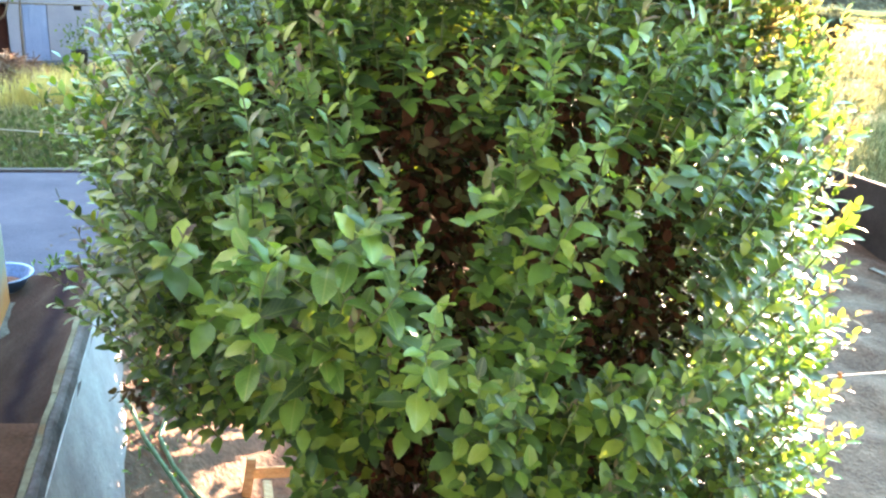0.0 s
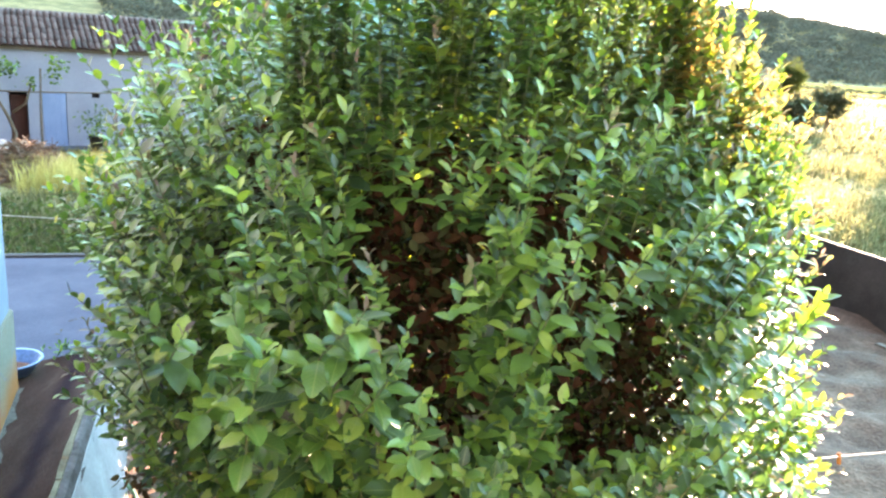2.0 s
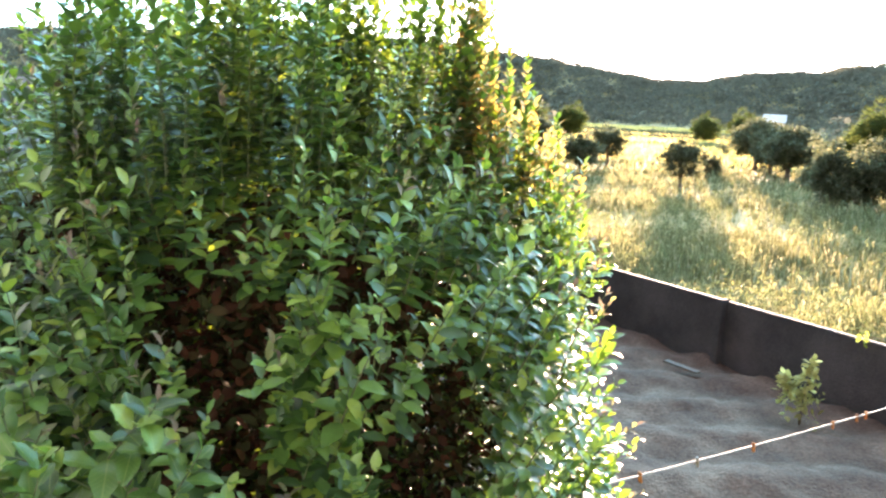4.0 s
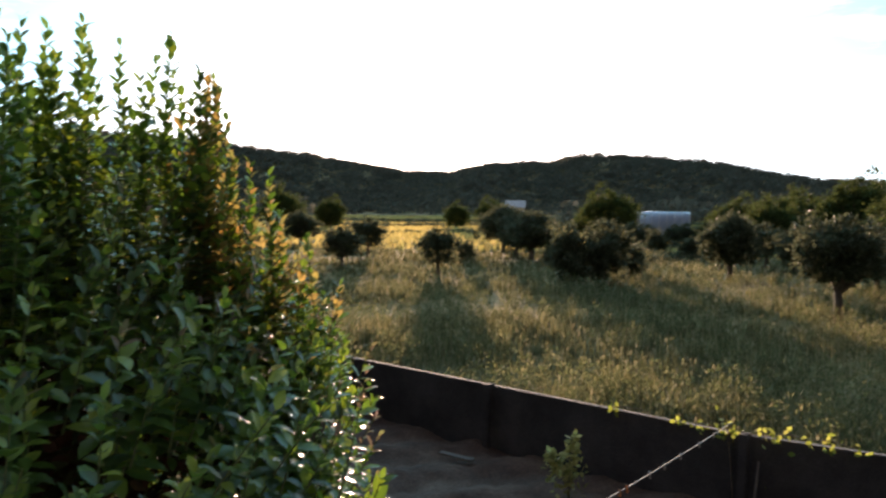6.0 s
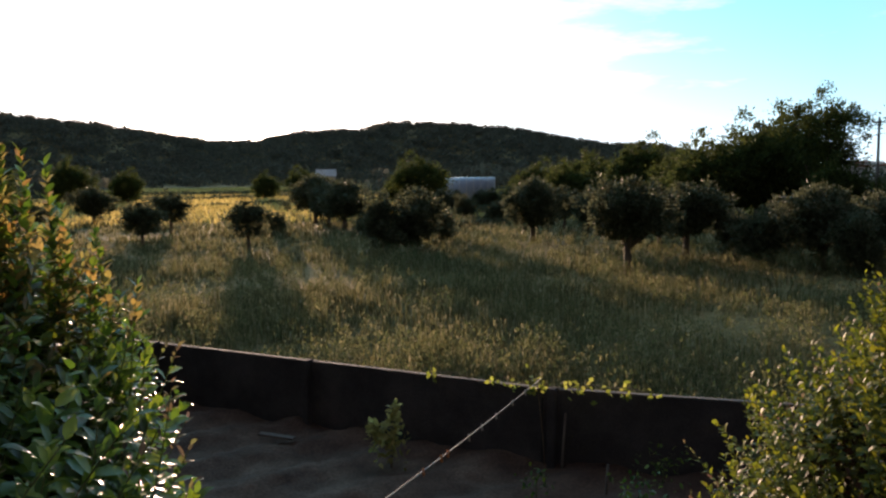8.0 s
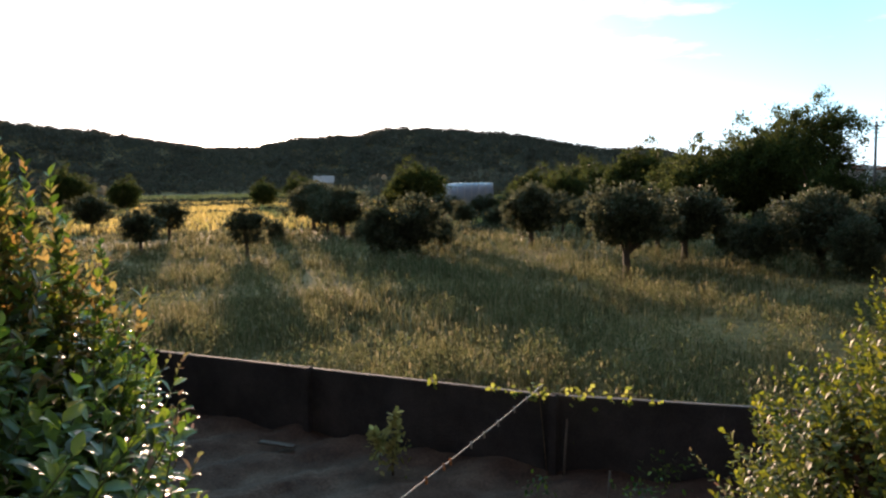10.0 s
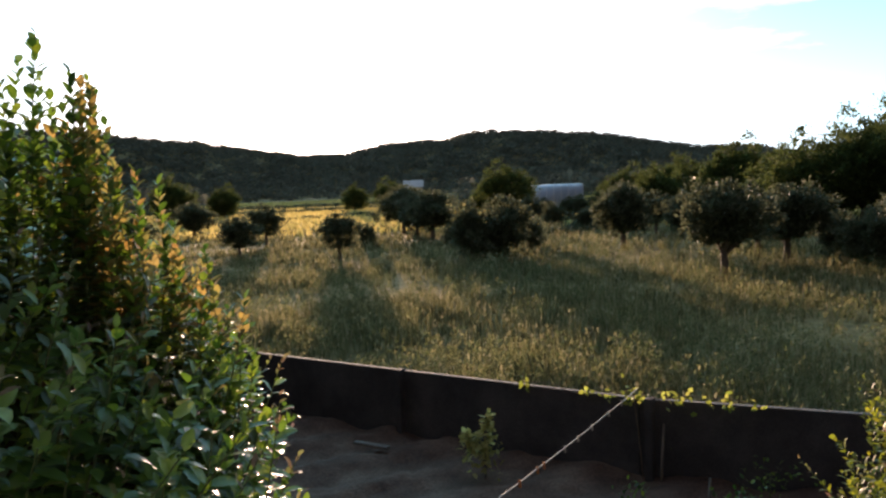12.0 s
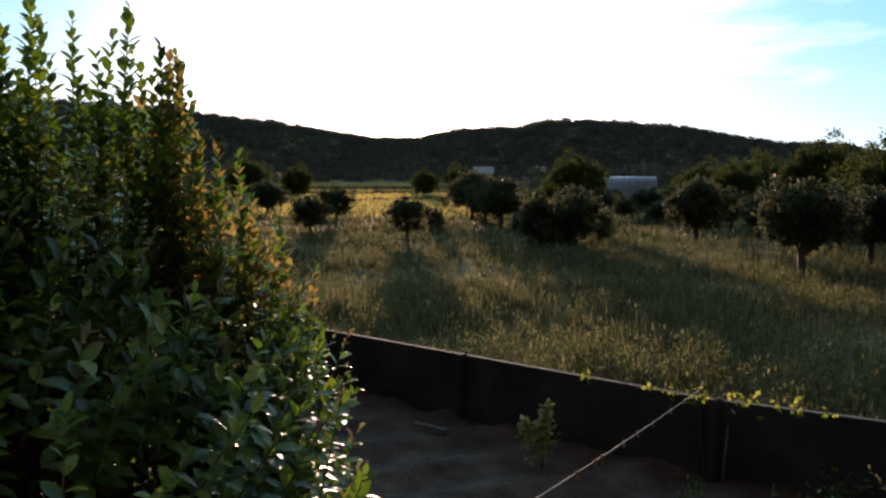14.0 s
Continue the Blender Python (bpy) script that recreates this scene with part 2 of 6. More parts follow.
M_HOSE = material("green_hose", [(0.05, 0.14, 0.08), (0.09, 0.20, 0.12)], scale=9, rough=0.45, bump=0.1)
M_BASIN = material("blue_basin", [(0.05, 0.13, 0.27), (0.08, 0.18, 0.33)], scale=6, rough=0.35, bump=0.05)
M_FEED = material("basin_contents", [(0.10, 0.03, 0.02), (0.18, 0.06, 0.04)], scale=20, rough=0.9, bump=0.7)
M_CORD = material("white_cord", [(0.34, 0.31, 0.28), (0.48, 0.44, 0.40)], scale=30, rough=0.8, bump=0.3)
M_WIRE = material("dark_wire", [(0.03, 0.03, 0.03), (0.05, 0.05, 0.05)], rough=0.6, bump=0.0)
M_PEG = material("orange_peg", [(0.55, 0.16, 0.05), (0.65, 0.24, 0.08)], scale=20, rough=0.5, bump=0.1)
M_PEGY = material("yellow_peg", [(0.65, 0.5, 0.1), (0.7, 0.55, 0.15)], scale=20, rough=0.5, bump=0.1)
M_PETAL = material("white_petal", [(0.72, 0.68, 0.66), (0.80, 0.78, 0.76)], rough=0.6, bump=0.0, translucent=(0.3, 0.5, 1.0, 1.1))
M_WHITEWALL = material("far_white_wall", [(0.62, 0.62, 0.62), (0.74, 0.74, 0.74)], scale=0.6, rough=0.9, bump=0.1, fine=0.06)
M_GLASSHOUSE = material("pale_sheet_roof", [(0.34, 0.43, 0.55), (0.44, 0.53, 0.64)], scale=0.3, rough=0.35, bump=0.1, fine=0.08, stretch=(1, 8, 1))
M_REDROOF = material("far_tiles", [(0.30, 0.13, 0.09), (0.38, 0.18, 0.12)], scale=1.0, rough=0.9, bump=0.2)
M_GLASS_DARK = material("dark_window_pane", [(0.02, 0.025, 0.03), (0.03, 0.035, 0.04)], rough=0.1, bump=0.0, spec=0.6)
M_STICK = material("dry_sticks", [(0.09, 0.05, 0.035), (0.17, 0.10, 0.07), (0.25, 0.17, 0.12)], per="island", rough=0.9, bump=0.0)


def plaster_material(name, plinth):
    """Old blue-white limewash with cracks and flaked spots; the plinth is bare cement, rusty towards its foot."""
    base = [(0.135, 0.178, 0.245), (0.175, 0.220, 0.290)] if not plinth else [(0.175, 0.150, 0.118), (0.25, 0.218, 0.172)]
    mt = material(name, base, scale=1.5, rough=0.9, bump=0.35, bump_scale=35, fine=0.07)
    nt = mt.node_tree
    n, link = nt.nodes.new, nt.links.new
    pb = [k for k in nt.nodes if k.type == "BSDF_PRINCIPLED"][0]
    src = pb.inputs["Base Color"].links[0].from_socket
    tc = [k for k in nt.nodes if k.type == "TEX_COORD"][0]
    warp = n("ShaderNodeTexNoise")
    warp.inputs["Scale"].default_value = 2.4
    link(tc.outputs["Object"], warp.inputs[0])
    add = n("ShaderNodeVectorMath")
    add.operation = "MULTIPLY_ADD"
    link(warp.outputs["Color"], add.inputs[0])
    add.inputs[1].default_value = (0.5, 0.5, 0.5)
    link(tc.outputs["Object"], add.inputs[2])
    vor = n("ShaderNodeTexVoronoi")
    vor.feature = "DISTANCE_TO_EDGE"
    vor.inputs["Scale"].default_value = 0.75
    link(add.outputs[0], vor.inputs[0])
    cr = n("ShaderNodeMapRange")
    cr.inputs[1].default_value, cr.inputs[2].default_value = 0.003, 0.013
    link(vor.outputs["Distance"], cr.inputs[0])
    mx = n("ShaderNodeMixRGB")
    mx.inputs[1].default_value = (0.16, 0.17, 0.18, 1)
    link(cr.outputs[0], mx.inputs[0])
    link(src, mx.inputs[2])
    last = mx.outputs[0]
    if not plinth:
        fl = n("ShaderNodeTexNoise")
        fl.inputs["Scale"].default_value, fl.inputs["Detail"].default_value = 7.0, 2.0
        st = n("ShaderNodeMapping")
        st.inputs["Scale"].default_value = (1, 1, 0.55)
        link(tc.outputs["Object"], st.inputs[0])
        link(st.outputs[0], fl.inputs[0])
        fr = n("ShaderNodeMapRange")
        fr.inputs[1].default_value, fr.inputs[2].default_value = 0.665, 0.69
        link(fl.outputs[0], fr.inputs[0])
        mf = n("ShaderNodeMixRGB")
        link(fr.outputs[0], mf.inputs[0])
        link(last, mf.inputs[1])
        mf.inputs[2].default_value = (0.46, 0.48, 0.48, 1)
        last = mf.outputs[0]
    if plinth:
        sep = n("ShaderNodeSeparateXYZ")
        link(tc.outputs["Object"], sep.inputs[0])
        rz = n("ShaderNodeMath")
        rz.operation = "MULTIPLY_ADD"
        link(warp.outputs[0], rz.inputs[0])
        rz.inputs[1].default_value = 0.45
        link(sep.outputs[2], rz.inputs[2])
        rr = n("ShaderNodeMapRange")
        rr.inputs[1].default_value, rr.inputs[2].default_value = 1.86, 2.26
        rr.inputs[3].default_value, rr.inputs[4].default_value = 0.95, 0.0
        link(rz.outputs[0], rr.inputs[0])
        mr = n("ShaderNodeMixRGB")
        link(rr.outputs[0], mr.inputs[0])
        link(last, mr.inputs[1])
        mr.inputs[2].default_value = (0.42, 0.105, 0.022, 1)
        last = mr.outputs[0]
    link(last, pb.inputs["Base Color"])
    return mt


M_PLASTER = plaster_material("blue_white_plaster", False)
M_PLINTH = plaster_material("stained_plinth", True)
M_WHITEWASH = material("whitewash_coat", [(0.28, 0.245, 0.255), (0.36, 0.32, 0.33), (0.44, 0.40, 0.41)], scale=3.0, rough=0.95, spec=0.05, bump=0.4, bump_scale=30, fine=0.1)
M_WALKWAY = material("stained_walkway", [(0.036, 0.016, 0.013), (0.058, 0.027, 0.022), (0.090, 0.048, 0.038)], scale=1.8, rough=0.95, spec=0.03, bump=0.4, bump_scale=45, fine=0.2,
                     stretch=(3, 0.6, 1))


M_FRONT_TREAD = material("reddish_walkway", [(0.075, 0.028, 0.018), (0.115, 0.046, 0.032), (0.155, 0.075, 0.055)], scale=2.2, rough=0.95, spec=0.03, bump=0.4, bump_scale=45, fine=0.2)


def add_stripe(mt, side, at, width, colour):
    """A long run-off stain parallel to the walkway's edge."""
    nt = mt.node_tree
    n, link = nt.nodes.new, nt.links.new
    tc = [k for k in nt.nodes if k.type == "TEX_COORD"][0]
    pb = [k for k in nt.nodes if k.type == "BSDF_PRINCIPLED"][0]
    src = pb.inputs["Base Color"].links[0].from_socket
    ns = n("ShaderNodeTexNoise")
    ns.inputs["Scale"].default_value, ns.inputs["Detail"].default_value = 2.2, 5.0
    link(tc.outputs["Object"], ns.inputs[0])
    dot = n("ShaderNodeVectorMath")
    dot.operation = "DOT_PRODUCT"
    link(tc.outputs["Object"], dot.inputs[0])
    dot.inputs[1].default_value = side
    off = n("ShaderNodeMath")
    off.operation = "MULTIPLY_ADD"
    link(ns.outputs[0], off.inputs[0])
    off.inputs[1].default_value = 0.16
    link(dot.outputs["Value"], off.inputs[2])
    sb = n("ShaderNodeMath")
    sb.operation = "SUBTRACT"
    link(off.outputs[0], sb.inputs[0])
    sb.inputs[1].default_value = at + 0.08
    ab = n("ShaderNodeMath")
    ab.operation = "ABSOLUTE"
    link(sb.outputs[0], ab.inputs[0])
    mr = n("ShaderNodeMapRange")
    mr.interpolation_type = "SMOOTHSTEP"
    mr.inputs[1].default_value, mr.inputs[2].default_value = 0.0, width
    mr.inputs[3].default_value, mr.inputs[4].default_value = 0.85, 0.0
    link(ab.outputs[0], mr.inputs[0])
    mx = n("ShaderNodeMixRGB")
    link(mr.outputs[0], mx.inputs[0])
    link(src, mx.inputs[1])
    mx.inputs[2].default_value = (*colour, 1)
    link(mx.outputs[0], pb.inputs["Base Color"])


EDGE_SIDE = Vector((0.965, 0.26, 0))
M_EDGE = material("worn_beige_edge", [(0.24, 0.085, 0.03), (0.14, 0.10, 0.07), (0.19, 0.145, 0.10), (0.23, 0.185, 0.135)], scale=2.6, rough=0.95, spec=0.05, bump=0.5, bump_scale=40, fine=0.2)
M_FILLET = material("old_mortar", [(0.055, 0.038, 0.032), (0.085, 0.064, 0.055), (0.12, 0.095, 0.082)], scale=5.0, rough=0.9, bump=0.6, bump_scale=35, fine=0.25)
M_MORTAR = material("stained_mortar", [(0.064, 0.046, 0.044), (0.108, 0.083, 0.082), (0.168, 0.136, 0.138)], scale=5.0, rough=0.95, spec=0.03, bump=0.6, bump_scale=35, fine=0.25)
M_OUTWALL = material("outbuilding_limewash", [(0.27, 0.31, 0.40), (0.34, 0.38, 0.47)], scale=0.8, rough=0.9, bump=0.2, bump_scale=20, fine=0.06)
M_FENCE = material("dark_block_wall", [(0.038, 0.034, 0.034), (0.058, 0.052, 0.053), (0.085, 0.076, 0.076)], scale=1.1, rough=0.95, bump=0.6, bump_scale=35, fine=0.2)


# ---- mesh helpers ----
class Geo:
    """Collects vertices and faces for one mesh."""

    def __init__(self):
        self.v, self.f = [], []

    def box(self, c, size, turn=0.0, tilt=0.0):
        m = Matrix.Translation(c) @ Matrix.Rotation(turn, 4, "Z") @ Matrix.Rotation(tilt, 4, "Y")
        k = len(self.v)
        for sx in (-0.5, 0.5):
            for sy in (-0.5, 0.5):
                for sz in (-0.5, 0.5):
                    self.v.append(m @ Vector((sx * size[0], sy * size[1], sz * size[2])))
        self.f += [tuple(k + i for i in q) for q in ((0, 1, 3, 2), (4, 6, 7, 5), (0, 4, 5, 1), (2, 3, 7, 6), (0, 2, 6, 4), (1, 5, 7, 3))]
        return self

    def tube(self, pts, radii, sides=8, cap=True):
        pts = [Vector(p) for p in pts]
        k, n = len(self.v), len(pts)
        if isinstance(radii, (int, float)):
            radii = [radii] * n
        side = None
        for i, p in enumerate(pts):
            t = (pts[min(i + 1, n - 1)] - pts[max(i - 1, 0)]).normalized()
            if side is None:
                side = t.orthogonal().normalized()
            side = (side - t * side.dot(t)).normalized()
            up = t.cross(side)
            for j in range(sides):
                a = 2 * math.pi * j / sides
                self.v.append(p + (side * math.cos(a) + up * math.sin(a)) * radii[i])
        for i in range(n - 1):
            for j in range(sides):
                a, b = k + i * sides + j, k + i * sides + (j + 1) % sides
                self.f.append((a, b, b + sides, a + sides))
        if cap:
            self.f.append(tuple(k + j for j in reversed(range(sides))))
            self.f.append(tuple(k + (n - 1) * sides + j for j in range(sides)))
        return self

    def prism(self, outline, depth):
        """An outline of 3D points, pushed along the vector depth."""
        k, n = len(self.v), len(outline)
        self.v += [Vector(p) for p in outline] + [Vector(p) + Vector(depth) for p in outline]
        self.f.append(tuple(range(k, k + n)))
        self.f.append(tuple(reversed(range(k + n, k + 2 * n))))
        for i in range(n):
            j = (i + 1) % n
            self.f.append((k + j, k + i, k + n + i, k + n + j))
        return self

    def turned(self, profile, c=(0, 0, 0), sides=24):
        """A body of revolution round z from (radius, height) pairs."""
        k = len(self.v)
        for r, z in profile:
            for j in range(sides):
                a = 2 * math.pi * j / sides
                self.v.append(Vector((c[0] + r * math.cos(a), c[1] + r * math.sin(a), c[2] + z)))
        for i in range(len(profile) - 1):
            for j in range(sides):
                a, b = k + i * sides + j, k + i * sides + (j + 1) % sides
                self.f.append((a, b, b + sides, a + sides))
        return self

    def mesh(self, name, mat, smooth=False, bevel=0.0):
        me = bpy.data.meshes.new(name)
        me.from_pydata([tuple(v) for v in self.v], [], self.f)
        bm = bmesh.new()
        bm.from_mesh(me)
        bmesh.ops.recalc_face_normals(bm, faces=bm.faces)
        if bevel:
            bmesh.ops.bevel(bm, geom=bm.edges[:], offset=bevel, segments=2, affect="EDGES", clamp_overlap=True)
        bm.to_mesh(me)
        bm.free()
        if smooth:
            me.polygons.foreach_set("use_smooth", [True] * len(me.polygons))
        me.materials.append(mat)
        return me


def array_mesh(name, verts, faces, mat, smooth=False):
    """A large mesh straight from arrays; faces is an (n, 3) or (n, 4) array."""
    me = bpy.data.meshes.new(name)
    verts, faces = np.asarray(verts, float), np.asarray(faces, int)
    k = faces.shape[1]
    me.vertices.add(len(verts))
    me.vertices.foreach_set("co", verts.ravel())
    me.loops.add(faces.size)
    me.loops.foreach_set("vertex_index", faces.ravel())
    me.polygons.add(len(faces))
    me.polygons.foreach_set("loop_start", np.arange(len(faces)) * k)
    me.update(calc_edges=True)
    if smooth:
        me.polygons.foreach_set("use_smooth", np.ones(len(faces), bool))
    me.materials.append(mat)
    return me


def thing(name, label, category, at=(0, 0, 0), group="", kind=""):
    ob = tagged(new(name), label, category, group, kind)
    ob.empty_display_size = 0.1
    ob.location = at
    return ob


def part(name, me, parent, label="", kind=""):
    """Links a mesh, made in world coordinates, as a part under a thing."""
    ob = new(name, me)
    ob.parent = parent
    root = Vector(parent.location) if parent.parent is None else Vector(parent.parent.location)
    ob.matrix_parent_inverse = Matrix.Translation(-root) if parent.parent is None else Matrix.Identity(4)
    return tagged(ob, label, kind=kind)


def whole(name, me, label, category, group="", kind="", at=None):
    ob = tagged(new(name, me), label, category, group, kind)
    if at is not None:
        ob.location = at
    return ob


def smooth01(s):
    s = np.clip(s, 0.0, 1.0)
    return s * s * (3 - 2 * s)


rng = np.random.default_rng(7)

LEAF_V = np.array([(0, 0, 0), (-0.30, 0.2, 0.05), (0, 0.2, 0.0), (0.30, 0.2, 0.05), (-0.43, 0.5, 0.07), (0, 0.5, 0.0), (0.43, 0.5, 0.07),
                   (-0.26, 0.8, 0.02), (0, 0.8, -0.03), (0.26, 0.8, 0.02), (0, 1.0, -0.10)])
LEAF_F = np.array([(0, 2, 1), (0, 3, 2), (1, 2, 5), (1, 5, 4), (2, 3, 6), (2, 6, 5), (4, 5, 8), (4, 8, 7), (5, 6, 9), (5, 9, 8), (7, 8, 10), (8, 9, 10)])
_rows = [(0.08, 0.13), (0.24, 0.34), (0.42, 0.44), (0.60, 0.42), (0.78, 0.31), (0.92, 0.14)]
LEAF2_V = np.array([(0, 0, 0)] + [(s * w, y + 0.03 * abs(s), 0.22 * w * abs(s) + 0.022 * abs(s) * (-1) ** k * (1 + 0.3 * s) - 0.12 * y * y) for k, (y, w) in enumerate(_rows) for s in (-1, 0, 1)] + [(0, 1.0, -0.12)])
LEAF2_F = np.array([(0, 2, 1), (0, 3, 2)] + [t for k in range(5) for c in (1, 2) for t in ((3 * k + c, 3 * k + c + 1, 3 * k + c + 4), (3 * k + c, 3 * k + c + 4, 3 * k + c + 3))]
                   + [(16, 17, 19), (17, 18, 19)])
CARD_V = np.array([(0, 0, 0), (-0.5, 0.5, 0.08), (0, 1.0, 0), (0.5, 0.5, 0.08)])
CARD_F = np.array([(0, 3, 2), (0, 2, 1)])


def unit(a):
    return a / np.maximum(np.linalg.norm(a, axis=-1, keepdims=True), 1e-9)


def leaf_arrays(p, along, normal, length, width, tv=LEAF_V, tf=LEAF_F):
    """Leaves at points p, each growing along a direction with its face to a normal, as vertex and face arrays."""
    along = unit(np.asarray(along))
    side = unit(np.cross(along, normal))
    up = np.cross(side, along)
    length, width = np.asarray(length)[:, None, None], np.asarray(width)[:, None, None]
    v = (p[:, None, :] + tv[None, :, 0:1] * width * side[:, None, :] + tv[None, :, 1:2] * length * along[:, None, :]
         + tv[None, :, 2:3] * length * up[:, None, :])
    f = tf[None] + (np.arange(len(p)) * len(tv))[:, None, None]
    return v.reshape(-1, 3), f.reshape(-1, tf.shape[1])


def blade_arrays(p, height, width, lean, r):
    """Grass blades: a tapering two-step strip each, bent over."""
    n = len(p)
    a = r.uniform(0, 2 * np.pi, n)
    d = np.stack([np.cos(a), np.sin(a), np.zeros(n)], 1)
    s = np.stack([-np.sin(a), np.cos(a), np.zeros(n)], 1) * (width / 2)[:, None]
    up = np.array([0, 0, 1.0])
    mid = p + up * (height * 0.6)[:, None] + d * (lean * height * 0.3)[:, None]
    tip = p + up * height[:, None] + d * (lean * height)[:, None]
    v = np.stack([p - s, p + s, mid - s * 0.7, mid + s * 0.7, tip], 1)
    f = np.array([(0, 1, 3), (0, 3, 2), (2, 3, 4)])[None] + (np.arange(n) * 5)[:, None, None]
    return v.reshape(-1, 3), f.reshape(-1, 3), tip


# ---- ground, hills and yard ----
RIDGE_AZ = np.radians([-180, -60, -20, 5, 15, 19, 23, 26, 30, 33.5, 36.5, 40.5, 43, 47.5, 51.7, 56, 59, 61, 64.5, 70, 80, 110, 180])
RIDGE_EL = np.array([0.8, 1.5, 2.8, 4.6, 4.3, 3.85, 3.55, 3.05, 2.45, 2.45, 3.15, 3.2, 3.8, 3.6, 3.25, 2.4, 1.9, 2.0, 1.4, 0.6, 0.3, 0.5, 0.8])
RIDGE_R = 900.0
EYE_AT = np.array([0.38, 0.37, 4.45])


def ground_z(x, y):
    x, y = np.asarray(x, float), np.asarray(y, float)
    left = smooth01((-x - 0.55) / 2.0) * (1.0 - 1.0 * smooth01((y - 9) / 17)) * (1 - smooth01((y - 32) / 30)) * smooth01((y + 40) / 20)
    r = np.hypot(x, y)
    el = np.interp(np.arctan2(x, y), RIDGE_AZ, RIDGE_EL)
    el = el + 0.10 * np.clip(el - 0.6, 0, 1)
    ridge = (RIDGE_R * np.tan(np.radians(el)) + 0.7) * smooth01((r - 0.55 * RIDGE_R) / (0.45 * RIDGE_R)) * (1 - 0.5 * smooth01((r - 1.6 * RIDGE_R) / 800))
    return left + np.maximum(ridge, 0) + 0.12 * np.sin(x * 0.11 + 1) * np.sin(y * 0.09) * smooth01((r - 20) / 40)


def build_ground():
    rings = np.concatenate([[0.0], np.geomspace(1.5, 60, 40), np.geomspace(66, 3500, 60)])
    seg = 240
    a = np.arange(seg) * 2 * np.pi / seg
    X, Y = rings[:, None] * np.sin(a), rings[:, None] * np.cos(a)
    Z = ground_z(X, Y)
    Z = Z - 0.35 * ((X < fence_x(Y) - 0.1) & (X > -2.9) & (Y > -9) & (Y < 24.5))
    V = np.stack([X, Y, Z], -1).reshape(-1, 3)
    i, j = np.meshgrid(np.arange(len(rings) - 1), np.arange(seg), indexing="ij")
    k = (j + 1) % seg
    F = np.stack([i * seg + j, (i + 1) * seg + j, (i + 1) * seg + k, i * seg + k], -1).reshape(-1, 4)[:, ::-1]
    whole("ground", array_mesh("ground", V, F, M_FIELD, True), "rough grassy field running out to low wooded hills", "ground", kind="structure")


def fence_x(y):
    """The boundary wall's line in the plan."""
    return np.where(np.asarray(y) >= 7.35, 10.02 - 0.303 * (np.asarray(y) - 7.35), 10.02 + 0.51 * (7.35 - np.asarray(y)))


def ledge_x(y):
    return -1.97 - 0.27 * (np.asarray(y) - 4.27)


def build_yard():
    ys = np.arange(-8, 24.01, 0.09)
    s = np.linspace(0, 1, 150)
    x0 = np.where(ys < 6.2, np.maximum(ledge_x(ys) - 0.1, -2.6), -2.5)
    x1 = fence_x(ys) - 0.02
    X = x0[:, None] + (x1 - x0)[:, None] * s
    Y = np.repeat(ys[:, None], len(s), 1)
    Z = ground_z(X, Y) + 0.03
    bumps = np.array([[noise.noise((x * 1.1, y * 1.1, 0)) * 0.07 + noise.noise((x * 3.7, y * 3.7, 5)) * 0.045 + noise.noise((x * 9, y * 9, 9)) * 0.02
                       for x, y in zip(rx, ry)] for rx, ry in zip(X, Y)])
    ridge = 0.05 * np.sin((X * 0.24 + Y * 0.97) * 5.2) * smooth01((X - 3) / 2)
    Z = Z + bumps + ridge
    V = np.stack([X, Y, Z], -1).reshape(-1, 3)
    n, m = X.shape
    i, j = np.meshgrid(np.arange(n - 1), np.arange(m - 1), indexing="ij")
    F = np.stack([i * m + j, i * m + j + 1, (i + 1) * m + j + 1, (i + 1) * m + j], -1).reshape(-1, 4)
    whole("yard_soil", array_mesh("yard_soil", V, F, M_SOIL, True), "bare tilled garden soil with clods and furrows", "soil", kind="structure")


build_ground()
build_yard()


# ---- boundary wall ----
def build_fence():
    ob = thing("boundary_wall", "low dark rendered block boundary wall with pilasters", "wall", (10.02, 7.35, 0), kind="structure")
    a, b, c = Vector((4.85, 24.4, 0)), Vector((10.02, 7.35, 0)), Vector((15.35, -3.1, 0))
    for p, q in ((a, b), (b, c)):
        d = q - p
        L, turn = d.length, math.atan2(d.y, d.x)
        mid = (p + q) / 2
        part("panel", Geo().box((mid.x, mid.y, 0.51), (L, 0.10, 1.3), turn).mesh("panel", M_FENCE, bevel=0.008), ob)
        part("coping", Geo().box((mid.x, mid.y, 1.175), (L, 0.112, 0.018), turn).mesh("coping", M_LIT_COPING, bevel=0.008), ob, "thin mortar coping, paler for the lit top edge")
    turn = math.atan2(b.y - a.y, b.x - a.x)
    for y in (18.8, 15.2, 11.6, 7.2, 3.6, 0.2):
        x = float(fence_x(y))
        part("pilaster", Geo().box((x - 0.08, y - 0.03, 0.545), (0.13, 0.20, 1.33), turn).mesh("pilaster", M_FENCE, bevel=0.01), ob)


build_fence()


# ---- house side: wall, plinth, walkway, slab ----
HU = Vector((-0.316, 0.949, 0))
HV = Vector((0.949, 0.316, 0))
CORNER = Vector((-2.77, 5.35, 0))
HTURN = math.atan2(HU.y, HU.x)


def along_house(s, v, z):
    """A place s metres back from the house corner along its wall and v metres out from it."""
    p = CORNER - HU * s + HV * v
    return (p.x, p.y, z)


